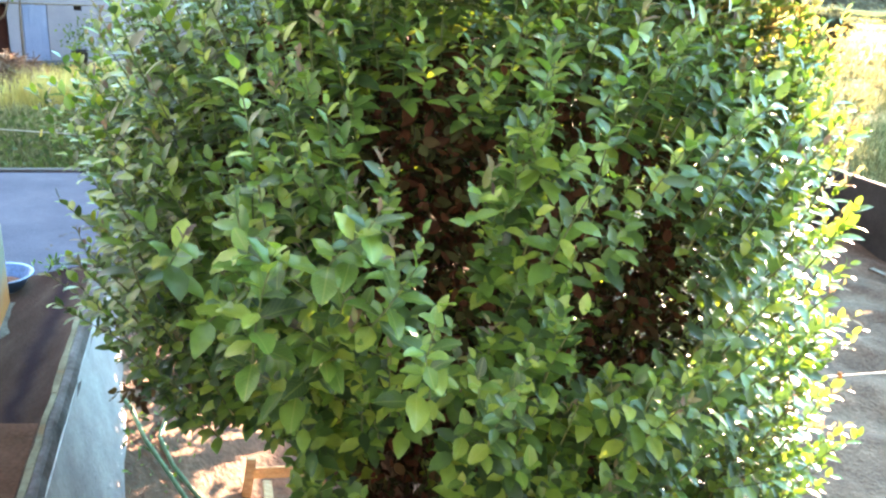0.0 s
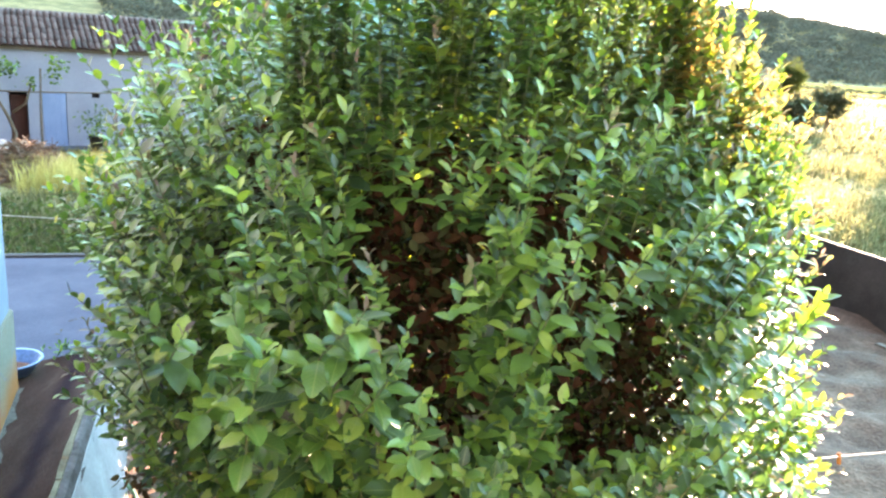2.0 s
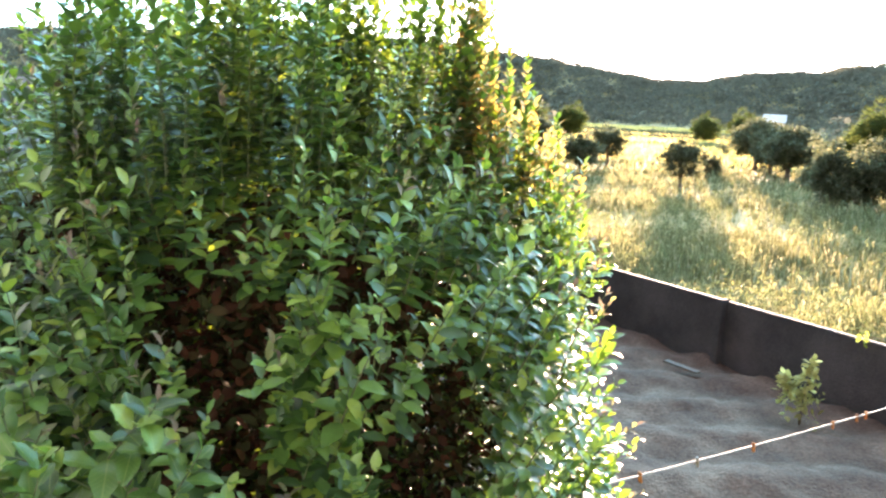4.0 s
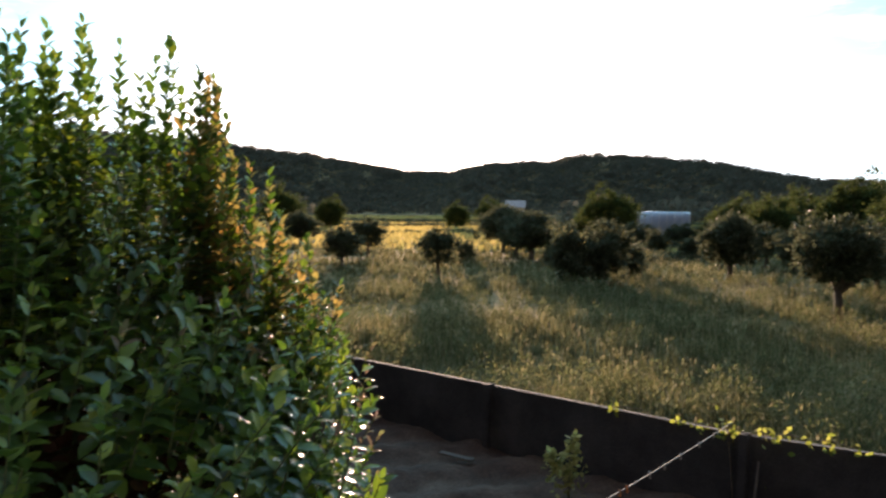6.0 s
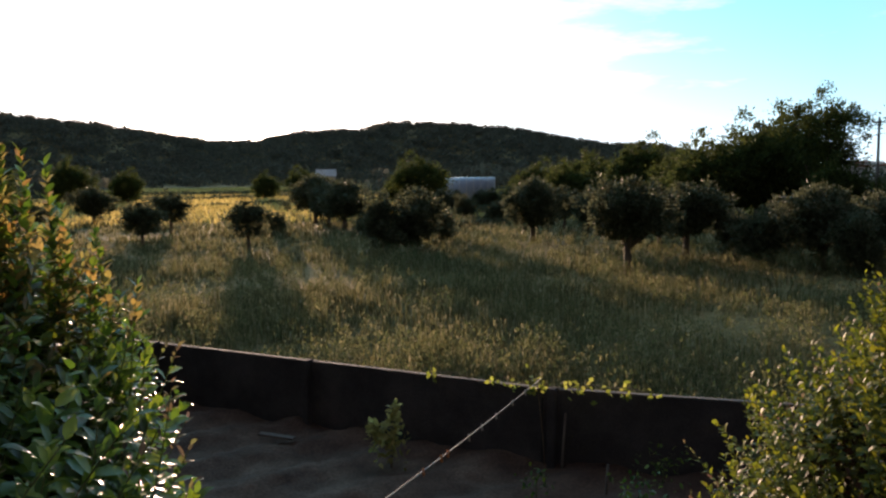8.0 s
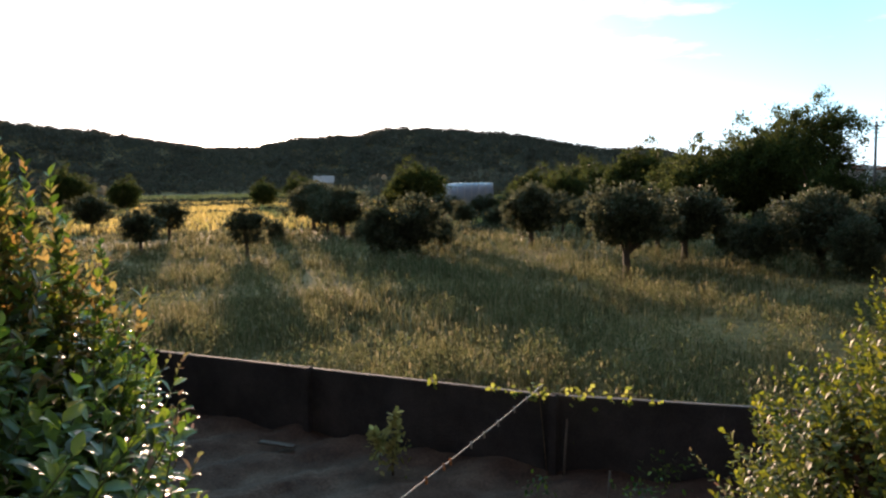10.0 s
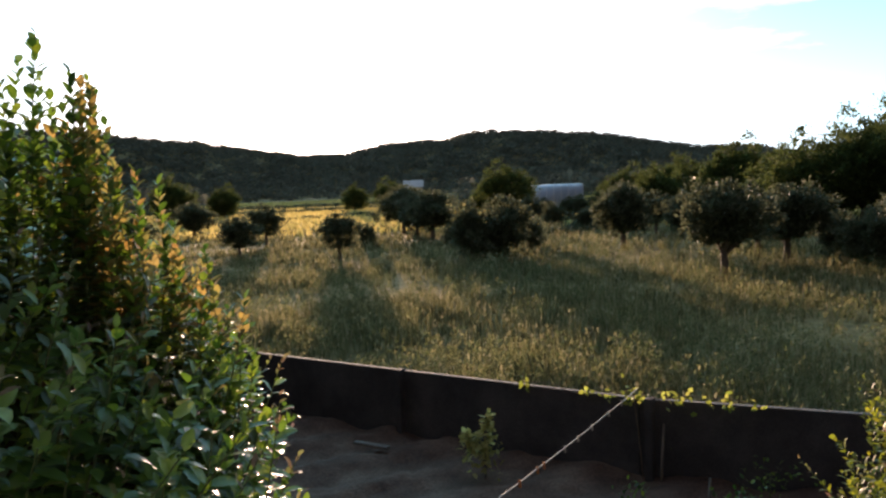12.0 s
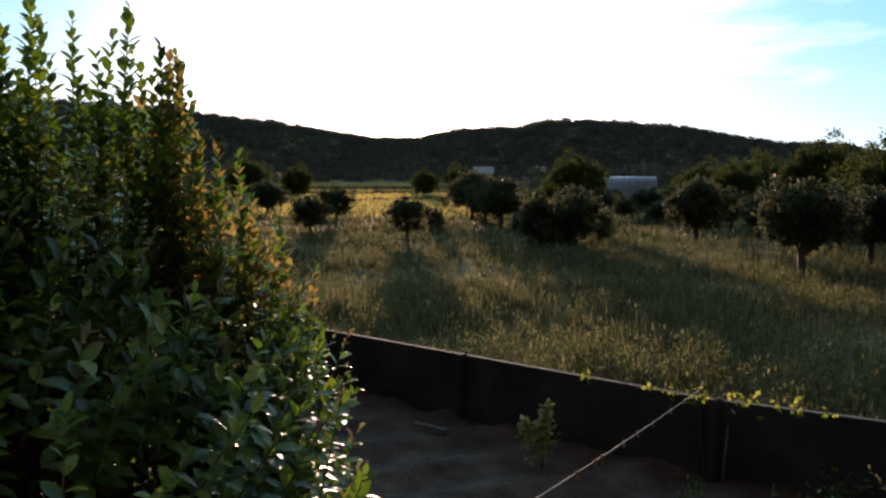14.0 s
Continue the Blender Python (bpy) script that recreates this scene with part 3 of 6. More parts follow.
def build_house():
    ob = thing("house", "old house with cracked blue-white limewashed wall and stained plinth", "house", tuple(CORNER))
    part("wall", Geo().box(along_house(6.0, -4.0, 4.45), (12.0, 8.0, 5.0), HTURN).mesh("wall", M_PLASTER, bevel=0.03), ob)
    part("plinth", Geo().box(along_house(6.0, -3.99, 1.56), (12.02, 8.02, 1.32), HTURN).mesh("plinth", M_PLINTH, bevel=0.012), ob,
         "bare grey plinth with rust-orange stains at its foot")
    part("balcony", Geo().box(along_house(6.914, 1.35, 2.78), (2.8, 2.3, 0.16), HTURN).mesh("balcony", M_CONCRETE, bevel=0.01), ob)
    walk_ob = thing("walkway", "narrow stained cement walkway along the house wall", "walkway", along_house(3, 0.3, 1.6), kind="structure")
    e0, e1 = (-2.49, 6.2), (-0.276, -2.0)
    outline = [along_house(-0.35, -0.2, 1.6), along_house(7.7, -0.2, 1.6), (e1[0] + 0.01, e1[1], 1.6), (e0[0] + 0.01, e0[1], 1.6)]
    part("tread", Geo().prism(outline, (0, 0, -0.10)).mesh("tread", M_WALKWAY), walk_ob)
    front = [along_house(1.58, -0.2, 1.6045), along_house(7.7, -0.2, 1.6045), (e1[0] + 0.005, e1[1], 1.6045), (-1.865, 3.85, 1.6045)]
    part("front_tread", Geo().prism(front, (0, 0, -0.05)).mesh("front_tread", M_FRONT_TREAD, bevel=0.003), walk_ob, "reddish worn cement in front of a joint")
    mid = Vector((*e0, 0)).lerp(Vector((*e1, 0)), 0.25)
    add_stripe(M_WALKWAY, EDGE_SIDE, mid.dot(EDGE_SIDE) - 0.15, 0.10, (0.022, 0.010, 0.014))
    n = 8
    side = EDGE_SIDE
    for i in range(n):
        a, b = Vector((*e0, 0)).lerp(Vector((*e1, 0)), i / n), Vector((*e0, 0)).lerp(Vector((*e1, 0)), (i + 1) / n - 0.0008)
        inner, outer = [], []
        for k in range(9):
            p = a.lerp(b, k / 8)
            inner.append(p - side * (-0.004 + 0.014 * noise.noise((p.y * 5, 2, 0)) + 0.006 * noise.noise((p.y * 19, 4, 0))))
            outer.append(p + side * (0.038 + 0.014 * noise.noise((p.y * 4, 7, 0)) + 0.010 * noise.noise((p.y * 23, 9, 0))))
        lip = inner + outer[::-1]
        part("edge_stone", Geo().prism([(p.x, p.y, 1.607 + 0.002 * (i % 2)) for p in lip], (0, 0, -0.12)).mesh("edge_stone", M_EDGE), walk_ob)
    # sloping mortar band under the edge, and a ragged fillet along the foot of the wall
    rows = []
    for k in range(60):
        p = Vector((*e0, 0)).lerp(Vector((*e1, 0)), k / 59)
        w = 0.012 * noise.noise((p.y * 3.3, 3, 1))
        rows.append([(q.x, q.y, z) for q, z in ((p + side * 0.02, 1.595), (p + side * 0.065, 1.595), (p + side * (0.082 + w), 1.580 + w * 0.5), (p + side * (0.118 + w), 1.48), (p + side * 0.02, 1.40))])
    g = Geo()
    for r in rows:
        g.v += [Vector(v) for v in r]
    for i in range(len(rows) - 1):
        for j in range(5):
            a, b = i * 5 + j, i * 5 + (j + 1) % 5
            g.f.append((a, b, b + 5, a + 5))
    part("mortar_band", g.mesh("mortar_band", M_MORTAR), walk_ob, "grey stained mortar band under the walkway edge")
    pts = [along_house(0.02 + 0.1 * k, 0.016, 1.606) for k in range(60)]
    pts += [along_house(0.02 + 0.1 * k, max(0.02, 0.055 + 0.07 * noise.noise((k * 0.33, 1, 1)) + 0.03 * noise.noise((k * 0.9, 5, 1))), 1.604) for k in range(59, -1, -1)]
    part("fillet", Geo().prism(pts, (0, 0, -0.02)).mesh("fillet", M_FILLET), walk_ob, "beige mortar fillet at the foot of the wall")
    base = [(-2.30, 6.22, 0.95), (-1.62, 4.5, 0.45), (1.0, -5.2, -0.2)]
    top = [(-2.395, 6.235, 1.52), (-1.897, 4.425, 1.52), (0.688, -5.155, 1.52)]
    g = Geo()
    n = 14
    for i in range(n):
        s = i / (n - 1) * 2
        k = min(int(s), 1)
        f = s - k
        b = Vector(base[k]).lerp(Vector(base[k + 1]), f)
        t = Vector(top[k]).lerp(Vector(top[k + 1]), f)
        w = 0.02 * noise.noise((s * 7, 1, 3))
        g.v += [t, b + Vector((w, 0, 0)), b + Vector((-0.9, -0.3, -0.1)), t + Vector((-0.4, -0.1, 0))]
    for i in range(n - 1):
        for j in range(4):
            a, b = i * 4 + j, i * 4 + (j + 1) % 4
            g.f.append((a, b, b + 4, a + 4))
    g.f += [(0, 1, 2, 3), tuple((n - 1) * 4 + j for j in (3, 2, 1, 0))]
    whole("retaining_wall", g.mesh("retaining_wall", M_WHITEWASH), "whitewashed sloping retaining wall under the walkway", "wall", kind="structure")
    slab = [(-9, 2.6, 1.594), (-2.9, 5.2, 1.594), (-2.52, 6.22, 1.594), (-2.2, 9.28, 1.594), (-9.5, 7.3, 1.594)]
    whole("terrace_slab", Geo().prism(slab, (0, 0, -0.5)).mesh("terrace_slab", M_SLAB, bevel=0.01), "pale cement terrace slab behind the house", "terrace",
          kind="structure")
    kerb = [(-9.5, 7.3, 1.62), (-2.2, 9.28, 1.62), (-2.22, 9.40, 1.62), (-9.52, 7.42, 1.62)]
    whole("kerb", Geo().prism(kerb, (0, 0, -0.4)).mesh("kerb", M_FENCE, bevel=0.01), "dark concrete kerb along the terrace slab", "kerb", kind="structure")


build_house()


def build_basin(x, y, z):
    ob = thing("basin", "round blue plastic basin with reddish scraps", "basin", (x, y, z))
    prof = [(0.0, 0.0), (0.14, 0.0), (0.20, 0.11), (0.225, 0.115), (0.225, 0.105), (0.206, 0.10), (0.15, 0.012), (0.0, 0.012)]
    part("bowl", Geo().turned(prof, (x, y, z), 28).mesh("bowl", M_BASIN, True), ob)
    part("contents", Geo().turned([(0.0, 0.05), (0.06, 0.055), (0.12, 0.04), (0.165, 0.02)], (x - 0.01, y, z), 16).mesh("contents", M_FEED, True), ob,
         "reddish kitchen scraps")


build_basin(-2.93, 5.60, 1.602)


# ---- outbuilding across the back garden ----
def build_outbuilding():
    o = Vector((-13.95, 26.8, 0.0))
    u, v = Vector((0.87, 0.493, 0)), Vector((0.493, -0.87, 0))
    turn = math.atan2(u.y, u.x)

    def at(s, out, z):
        return tuple(o + u * s + v * out + Vector((0, 0, z)))

    ob = thing("outbuilding", "long low limewashed outbuilding with an old tiled roof", "outbuilding", tuple(o))
    x0, x1, top = -0.75, 10.0, 3.34
    d0, d1, b0, b1, w0, w1, dh = 0.0, 0.56, 1.0, 1.76, 2.58, 2.84, 1.9
    # front wall in pieces round its openings, then the other walls
    for s0, s1, z0, z1 in ((x0, d0, -0.6, top), (d0, d1, dh, top), (d1, b0, -0.6, top), (b0, b1, dh, top), (b1, w0, -0.6, top), (w0, w1, -0.6, 1.74), (w0, w1, 1.92, top),
                           (w1, x1, -0.6, top)):
        part("wall", Geo().box(at((s0 + s1) / 2, -0.15, (z0 + z1) / 2), (s1 - s0, 0.3, z1 - z0), turn).mesh("wall", M_OUTWALL), ob)
    part("wall", Geo().box(at((x0 + x1) / 2, -3.85, 1.6), (x1 - x0, 0.3, 4.4), turn).mesh("wall", M_OUTWALL), ob)
    for s in (x0 + 0.15, x1 - 0.15):
        part("wall", Geo().box(at(s, -2.0, 1.6), (0.3, 3.4, 4.4), turn).mesh("wall", M_OUTWALL), ob)
    part("inner_floor", Geo().box(at(4.6, -2.0, -0.05), (10.0, 3.4, 0.1), turn).mesh("inner_floor", M_CONCRETE), ob)
    door = part("door", Geo().box(at((b0 + b1) / 2, -0.06, dh / 2), (b1 - b0 - 0.02, 0.05, dh - 0.02), turn).mesh("door", M_BLUEDOOR, bevel=0.006), ob, "pale blue plank door")
    for i in range(4):
        s = b0 + 0.02 + (i + 0.5) * (b1 - b0 - 0.04) / 4
        part("plank", Geo().box(at(s, -0.022, dh / 2), ((b1 - b0 - 0.04) / 4 - 0.012, 0.02, dh - 0.05), turn).mesh("plank", M_BLUEDOOR, bevel=0.003), door)
    part("open_door", Geo().box(at(d0 + 0.28, -0.2, dh / 2 - 0.05), (0.52, 0.04, dh - 0.12), turn + 0.15).mesh("open_door", M_DARKDOOR, bevel=0.005), ob,
         "dark red weathered door standing ajar")
    part("vent_window", Geo().box(at((w0 + w1) / 2, -0.2, 1.83), (w1 - w0, 0.04, 0.18), turn).mesh("vent_window", M_BLACK), ob, "small dark vent opening")
    part("fascia", Geo().box(at((x0 + x1) / 2, 0.06, top + 0.02), (x1 - x0 + 0.4, 0.12, 0.14), turn).mesh("fascia", M_OLDWOOD, bevel=0.005), ob)
    rise, depth = 1.25, 2.2
    z0 = top + 0.06
    hip = Geo()
    hip.v = [Vector(p) for p in (at(x0 - 0.2, 0.22, z0), at(x1 + 0.2, 0.22, z0), at(x1 + 0.2, -4.4, z0), at(x0 - 0.2, -4.4, z0), at(x0 + 0.35, -depth, z0 + rise),
                                 at(x1 - 0.4, -depth, z0 + rise))]
    hip.f = [(0, 1, 5, 4), (1, 2, 5), (2, 3, 4, 5), (3, 0, 4), (3, 2, 1, 0)]
    roof = part("roof", hip.mesh("roof", M_ROOF), ob, "old brown clay tile roof")
    # barrel tiles, one mesh shared
    tg = Geo()
    slope = math.atan2(rise, depth + 0.22)
    seg, tl = 6, 0.46
    for k, (yy, r) in enumerate(((0.0, 0.105), (tl, 0.085))):
        for j in range(seg + 1):
            a = math.pi * j / seg
            tg.v.append(Vector((r * math.cos(a), yy, r * math.sin(a) * 0.8)))
            tg.v.append(Vector(((r - 0.014) * math.cos(a), yy, (r - 0.014) * math.sin(a) * 0.8)))
    w = 2 * (seg + 1)
    for j in range(seg):
        a = 2 * j
        tg.f += [(a, a + 2, w + a + 2, w + a), (a + 1, w + a + 1, w + a + 3, a + 3), (a, a + 1, a + 3, a + 2)]
    tile_me = tg.mesh("tile", M_ROOF, True)
    r = random.Random(5)
    run = math.hypot(rise, depth + 0.22)
    for c in range(42):
        s = c * 0.205 - 0.86
        for k in range(6):
            f = (k * 0.41) / run
            if s < x0 - 0.2 + 0.55 * f * 1.05:
                continue
            p = Vector(at(s + r.uniform(-0.012, 0.012), 0.26 - f * (depth + 0.26), top + 0.07 + f * rise + 0.012 * (k % 2)))
            t = new("tile", tile_me)
            t.parent = roof
            m = Matrix.Translation(p) @ Matrix.Rotation(turn + r.uniform(-0.03, 0.03), 4, "Z") @ Matrix.Rotation(slope, 4, "X")
            t.matrix_basis = m
    # pergola with an old vine
    pg = thing("pergola", "rough pole pergola with a twisted vine before the doors", "pergola", at(1.0, 1.0, 0))
    for s, h in ((0.86, 2.75), (-1.2, 2.1), (3.2, 2.05)):
        part("post", Geo().tube([at(s, 1.0, -0.1), at(s + 0.02, 1.0, h * 0.5), at(s + 0.08, 1.0, h)], [0.045, 0.04, 0.035], 7).mesh("post", M_OLDWOOD, True), pg)
    part("rail", Geo().tube([at(-1.4, 1.0, 2.0), at(1.0, 1.0, 1.98), at(3.4, 1.0, 2.02)], 0.028, 6).mesh("rail", M_OLDWOOD, True), pg)
    vine = thing("vine", "old twisted grape vine with a few leaf tufts", "vine", at(-0.1, 1.0, 0))
    part("stem", Geo().tube([at(-0.05, 1.0, -0.1), at(0.1, 0.95, 0.6), at(-0.1, 1.05, 1.2), at(-0.35, 1.0, 1.7), at(-0.5, 1.0, 2.2), at(-0.1, 1.0, 2.7)],
                            [0.07, 0.06, 0.055, 0.045, 0.035, 0.02], 7).mesh("stem", M_BARK, True), vine)
    part("arm", Geo().tube([at(0.05, 0.95, 1.3), at(0.45, 1.0, 1.6), at(0.62, 1.0, 2.15)], [0.045, 0.04, 0.025], 6).mesh("arm", M_BARK, True), vine)
    q = np.random.default_rng(11)
    cs = [(-0.4, 2.7, 0.32, 120), (0.05, 2.75, 0.25, 80), (0.65, 2.3, 0.15, 30), (1.45, 2.9, 0.22, 50), (1.3, 2.45, 0.2, 24), (-0.9, 2.2, 0.2, 40)]
    P = np.concatenate([np.array(at(s, 1.0, z)) + q.normal(0, rad * 0.6, (n, 3)) for s, z, rad, n in cs])
    V, F = leaf_arrays(P, q.normal(0, 1, P.shape), q.normal(0, 0.5, P.shape) + (0, 0, 1), q.uniform(0.1, 0.16, len(P)), q.uniform(0.1, 0.15, len(P)))
    part("foliage", array_mesh("foliage", V, F, M_LEAVES), vine, kind="stuff")
    tub = thing("planter_tub", "black plastic planter tub by the outbuilding", "planter", at(2.55, 1.1, 0))
    part("pot", Geo().turned([(0.0, 0.0), (0.2, 0.0), (0.25, 0.5), (0.28, 0.52), (0.28, 0.56), (0.25, 0.55), (0.22, 0.42), (0.0, 0.42)], at(2.55, 1.1, 0), 18)
         .mesh("pot", M_BLACK, True), tub)
    P = np.array(at(2.55, 1.1, 0.9)) + q.normal(0, 0.28, (160, 3))
    V, F = leaf_arrays(P, q.normal(0, 1, P.shape) + (0, 0, 0.5), q.normal(0, 0.6, P.shape) + (0, 0, 1), q.uniform(0.1, 0.17, 160), q.uniform(0.06, 0.1, 160))
    part("foliage", array_mesh("foliage", V, F, M_LEAVES), tub, kind="stuff")
    step = [at(-0.6, 0.9, 0.06), at(4.0, 0.9, 0.06), at(4.0, 0.0, 0.06), at(-0.6, 0.0, 0.06)]
    whole("threshold", Geo().prism(step, (0, 0, -0.3)).mesh("threshold", M_SLAB, bevel=0.01), "cement apron before the outbuilding doors", "apron", kind="structure")
    for s, z, sz in ((-0.3, 0.0, 0.22), (0.32, 0.06, 0.16)):
        sk = thing("sack", "pale bundled sack beside an open doorway", "sack", at(s, 0.5, z), group="sacks by the doorway")
        part("body", Geo().turned([(0.0, 0.0), (sz * 0.7, 0.0), (sz * 0.8, sz * 0.5), (sz * 0.6, sz * 1.2), (sz * 0.2, sz * 1.6), (0.0, sz * 1.65)], at(s, 0.5, z), 12)
             .mesh("body", M_WHITEWALL, True), sk)


build_outbuilding()


def build_back_garden():
    q = np.random.default_rng(21)
    # heap of dry prunings
    n = 900
    c = np.array([-9.9, 19.6, float(ground_z(-9.9, 19.6))])
    g = Geo()
    for i in range(n):
        a, rr = q.uniform(0, 6.28), abs(q.normal(0, 0.75))
        p = c + (math.cos(a) * rr * 1.2, math.sin(a) * rr * 1.2, max(0.05, 1.0 * math.exp(-rr * rr * 0.6) * q.uniform(0.1, 1.0)))
        d = unit(q.normal(0, 1, 3) * (1, 1, 0.35)) * q.uniform(0.3, 0.8)
        g.tube([p - d / 2, p + d * 0.1 + q.normal(0, 0.03, 3), p + d / 2], [0.016, 0.013, 0.006], 4)
    whole("brush_heap", g.mesh("brush_heap", M_STICK), "heap of reddish dry prunings on the ground", "brush heap", kind="stuff")
    # straw-coloured grass and green weeds

    def patch(name, xs, ys, count, h, w, mat, label, blades=6):
        x = np.repeat(q.uniform(*xs, count), blades) + q.normal(0, 0.07, count * blades)
        y = np.repeat(q.uniform(*ys, count), blades) + q.normal(0, 0.07, count * blades)
        clear = (x < -7.9) & (x > -11.6) & (y > 15.0) & (y < 20.8) & (mat is not M_DRYGRASS)
        x, y = x[~clear], y[~clear]
        p = np.stack([x, y, ground_z(x, y) - 0.02], 1)
        V, F, tip = blade_arrays(p, q.uniform(*h, len(p)), q.uniform(*w, len(p)), q.uniform(0.1, 0.6, len(p)), q)
        whole(name, array_mesh(name, V, F, mat), label, "grass", kind="stuff")

    patch("straw_grass", (-8.6, -4.5), (16.5, 21.5), 1300, (0.4, 1.0), (0.012, 0.025), M_DRYGRASS, "tall straw-coloured grass in the back garden")
    patch("weeds", (-9.0, -1.0), (9.6, 15.5), 2600, (0.2, 0.5), (0.012, 0.03), M_GRASS, "green weeds behind the terrace slab")
    patch("mixed_grass", (-16.0, -2.0), (15.5, 26.5), 2600, (0.12, 0.45), (0.012, 0.03), M_GRASS, "patchy rough grass in the back garden")
    # low green plants close behind the slab
    m = 2600
    x, y = q.uniform(-7.5, -2.0, m), q.uniform(9.5, 12.8, m)
    p = np.stack([x, y, ground_z(x, y) + q.uniform(0.05, 0.55, m)], 1)
    V, F = leaf_arrays(p, q.normal(0, 1, p.shape) + (0, 0, 0.4), q.normal(0, 0.6, p.shape) + (0, 0, 1), q.uniform(0.07, 0.14, m), q.uniform(0.04, 0.08, m))
    whole("bean_rows", array_mesh("bean_rows", V, F, M_WOODS), "low leafy vegetable plants behind the terrace", "plants", kind="stuff")


build_back_garden()


# ---- the lemon tree ----
def crown_radius(z, prof):
    return np.interp(z, prof[0], prof[1], left=0, right=0)


def shoots(q, starts, dirs, lengths, spacing, leaf_len, tip_young=0.0):
    """Leafy shoots: leaves spiral along each stem. Gives leaf arrays (point, along, normal, length, young) and stem paths."""
    P, A, N, L, Y, stems = [], [], [], [], [], []
    for s, d, ln, sp, ll in zip(starts, dirs, lengths, spacing, leaf_len):
        d = d / np.linalg.norm(d)
        bend = (q.normal(0, 0.16, 3) + (0, 0, 0.10)) * (0.35 if d[2] > 0.97 else 1.0)
        n = max(4, int(ln / sp))
        side = np.cross(d, (0.3, 0.2, 1.0))
        side /= np.linalg.norm(side)
        up = np.cross(side, d)
        young = q.random() < tip_young and d[2] < 0.97
        path = []
        ph = q.uniform(0, 6.28)
        for i in range(n + 1):
            f = min(1.0, max(0.0, (i + q.uniform(-0.45, 0.45)) / n))
            p = s + d * ln * f + bend * ln * f * f * 0.6
            path.append(p)
            if i == 0:
                continue
            a = ph + i * 2.4
            rad = side * math.cos(a) + up * math.sin(a)
            open_ = 1.25 - 0.75 * f
            al = d * (1 - open_ * 0.55) + rad * open_ + np.array((0, 0, -0.40 * (1 - f))) + q.normal(0, 0.13, 3)
            nm = d * 0.9 + np.array((0, 0, 0.65)) - rad * 0.1 + q.normal(0, 0.18, 3)
            P.append(p)
            A.append(al)
            N.append(nm)
            L.append(ll * (1.0 - 0.42 * f * f) * q.uniform(0.62, 1.22))
            Y.append(young and f > 0.78)
        stems.append(path)
    return np.array(P), np.array(A), np.array(N), np.array(L), np.array(Y), stems


def stem_mesh(name, stems, r0, mat):
    g = Geo()
    for path in stems:
        k = max(1, len(path) // 4)
        pts = path[::k] if len(path[::k]) > 1 else path
        g.tube(pts, list(np.linspace(r0, r0 * 0.4, len(pts))), 4, cap=False)
    return array_mesh(name, np.array([tuple(v) for v in g.v]), np.array(g.f), mat, True)


LEMON_C = (0.40, 3.82)
LEMON_PROF = (np.array([0.9, 1.5, 2.2, 2.9, 3.5, 3.75, 3.95, 4.12, 4.28]), np.array([1.2, 1.58, 1.68, 1.76, 1.67, 1.50, 1.28, 1.02, 0.7]))
LEAN_Z, LEAN_X = [0.9, 2.2, 2.9, 3.3, 3.6, 4.5], [1.0, 0.25, -0.30, -0.46, -0.46, -0.75]



def limb_path(q, a, b, sag=0.1, n=7):
    a, b = np.array(a, float), np.array(b, float)
    k = q.normal(0, 0.08, 3)
    return [a + (b - a) * t + k * math.sin(math.pi * t) + np.array((0, 0, sag)) * math.sin(math.pi * t) for t in np.linspace(0, 1, n)]


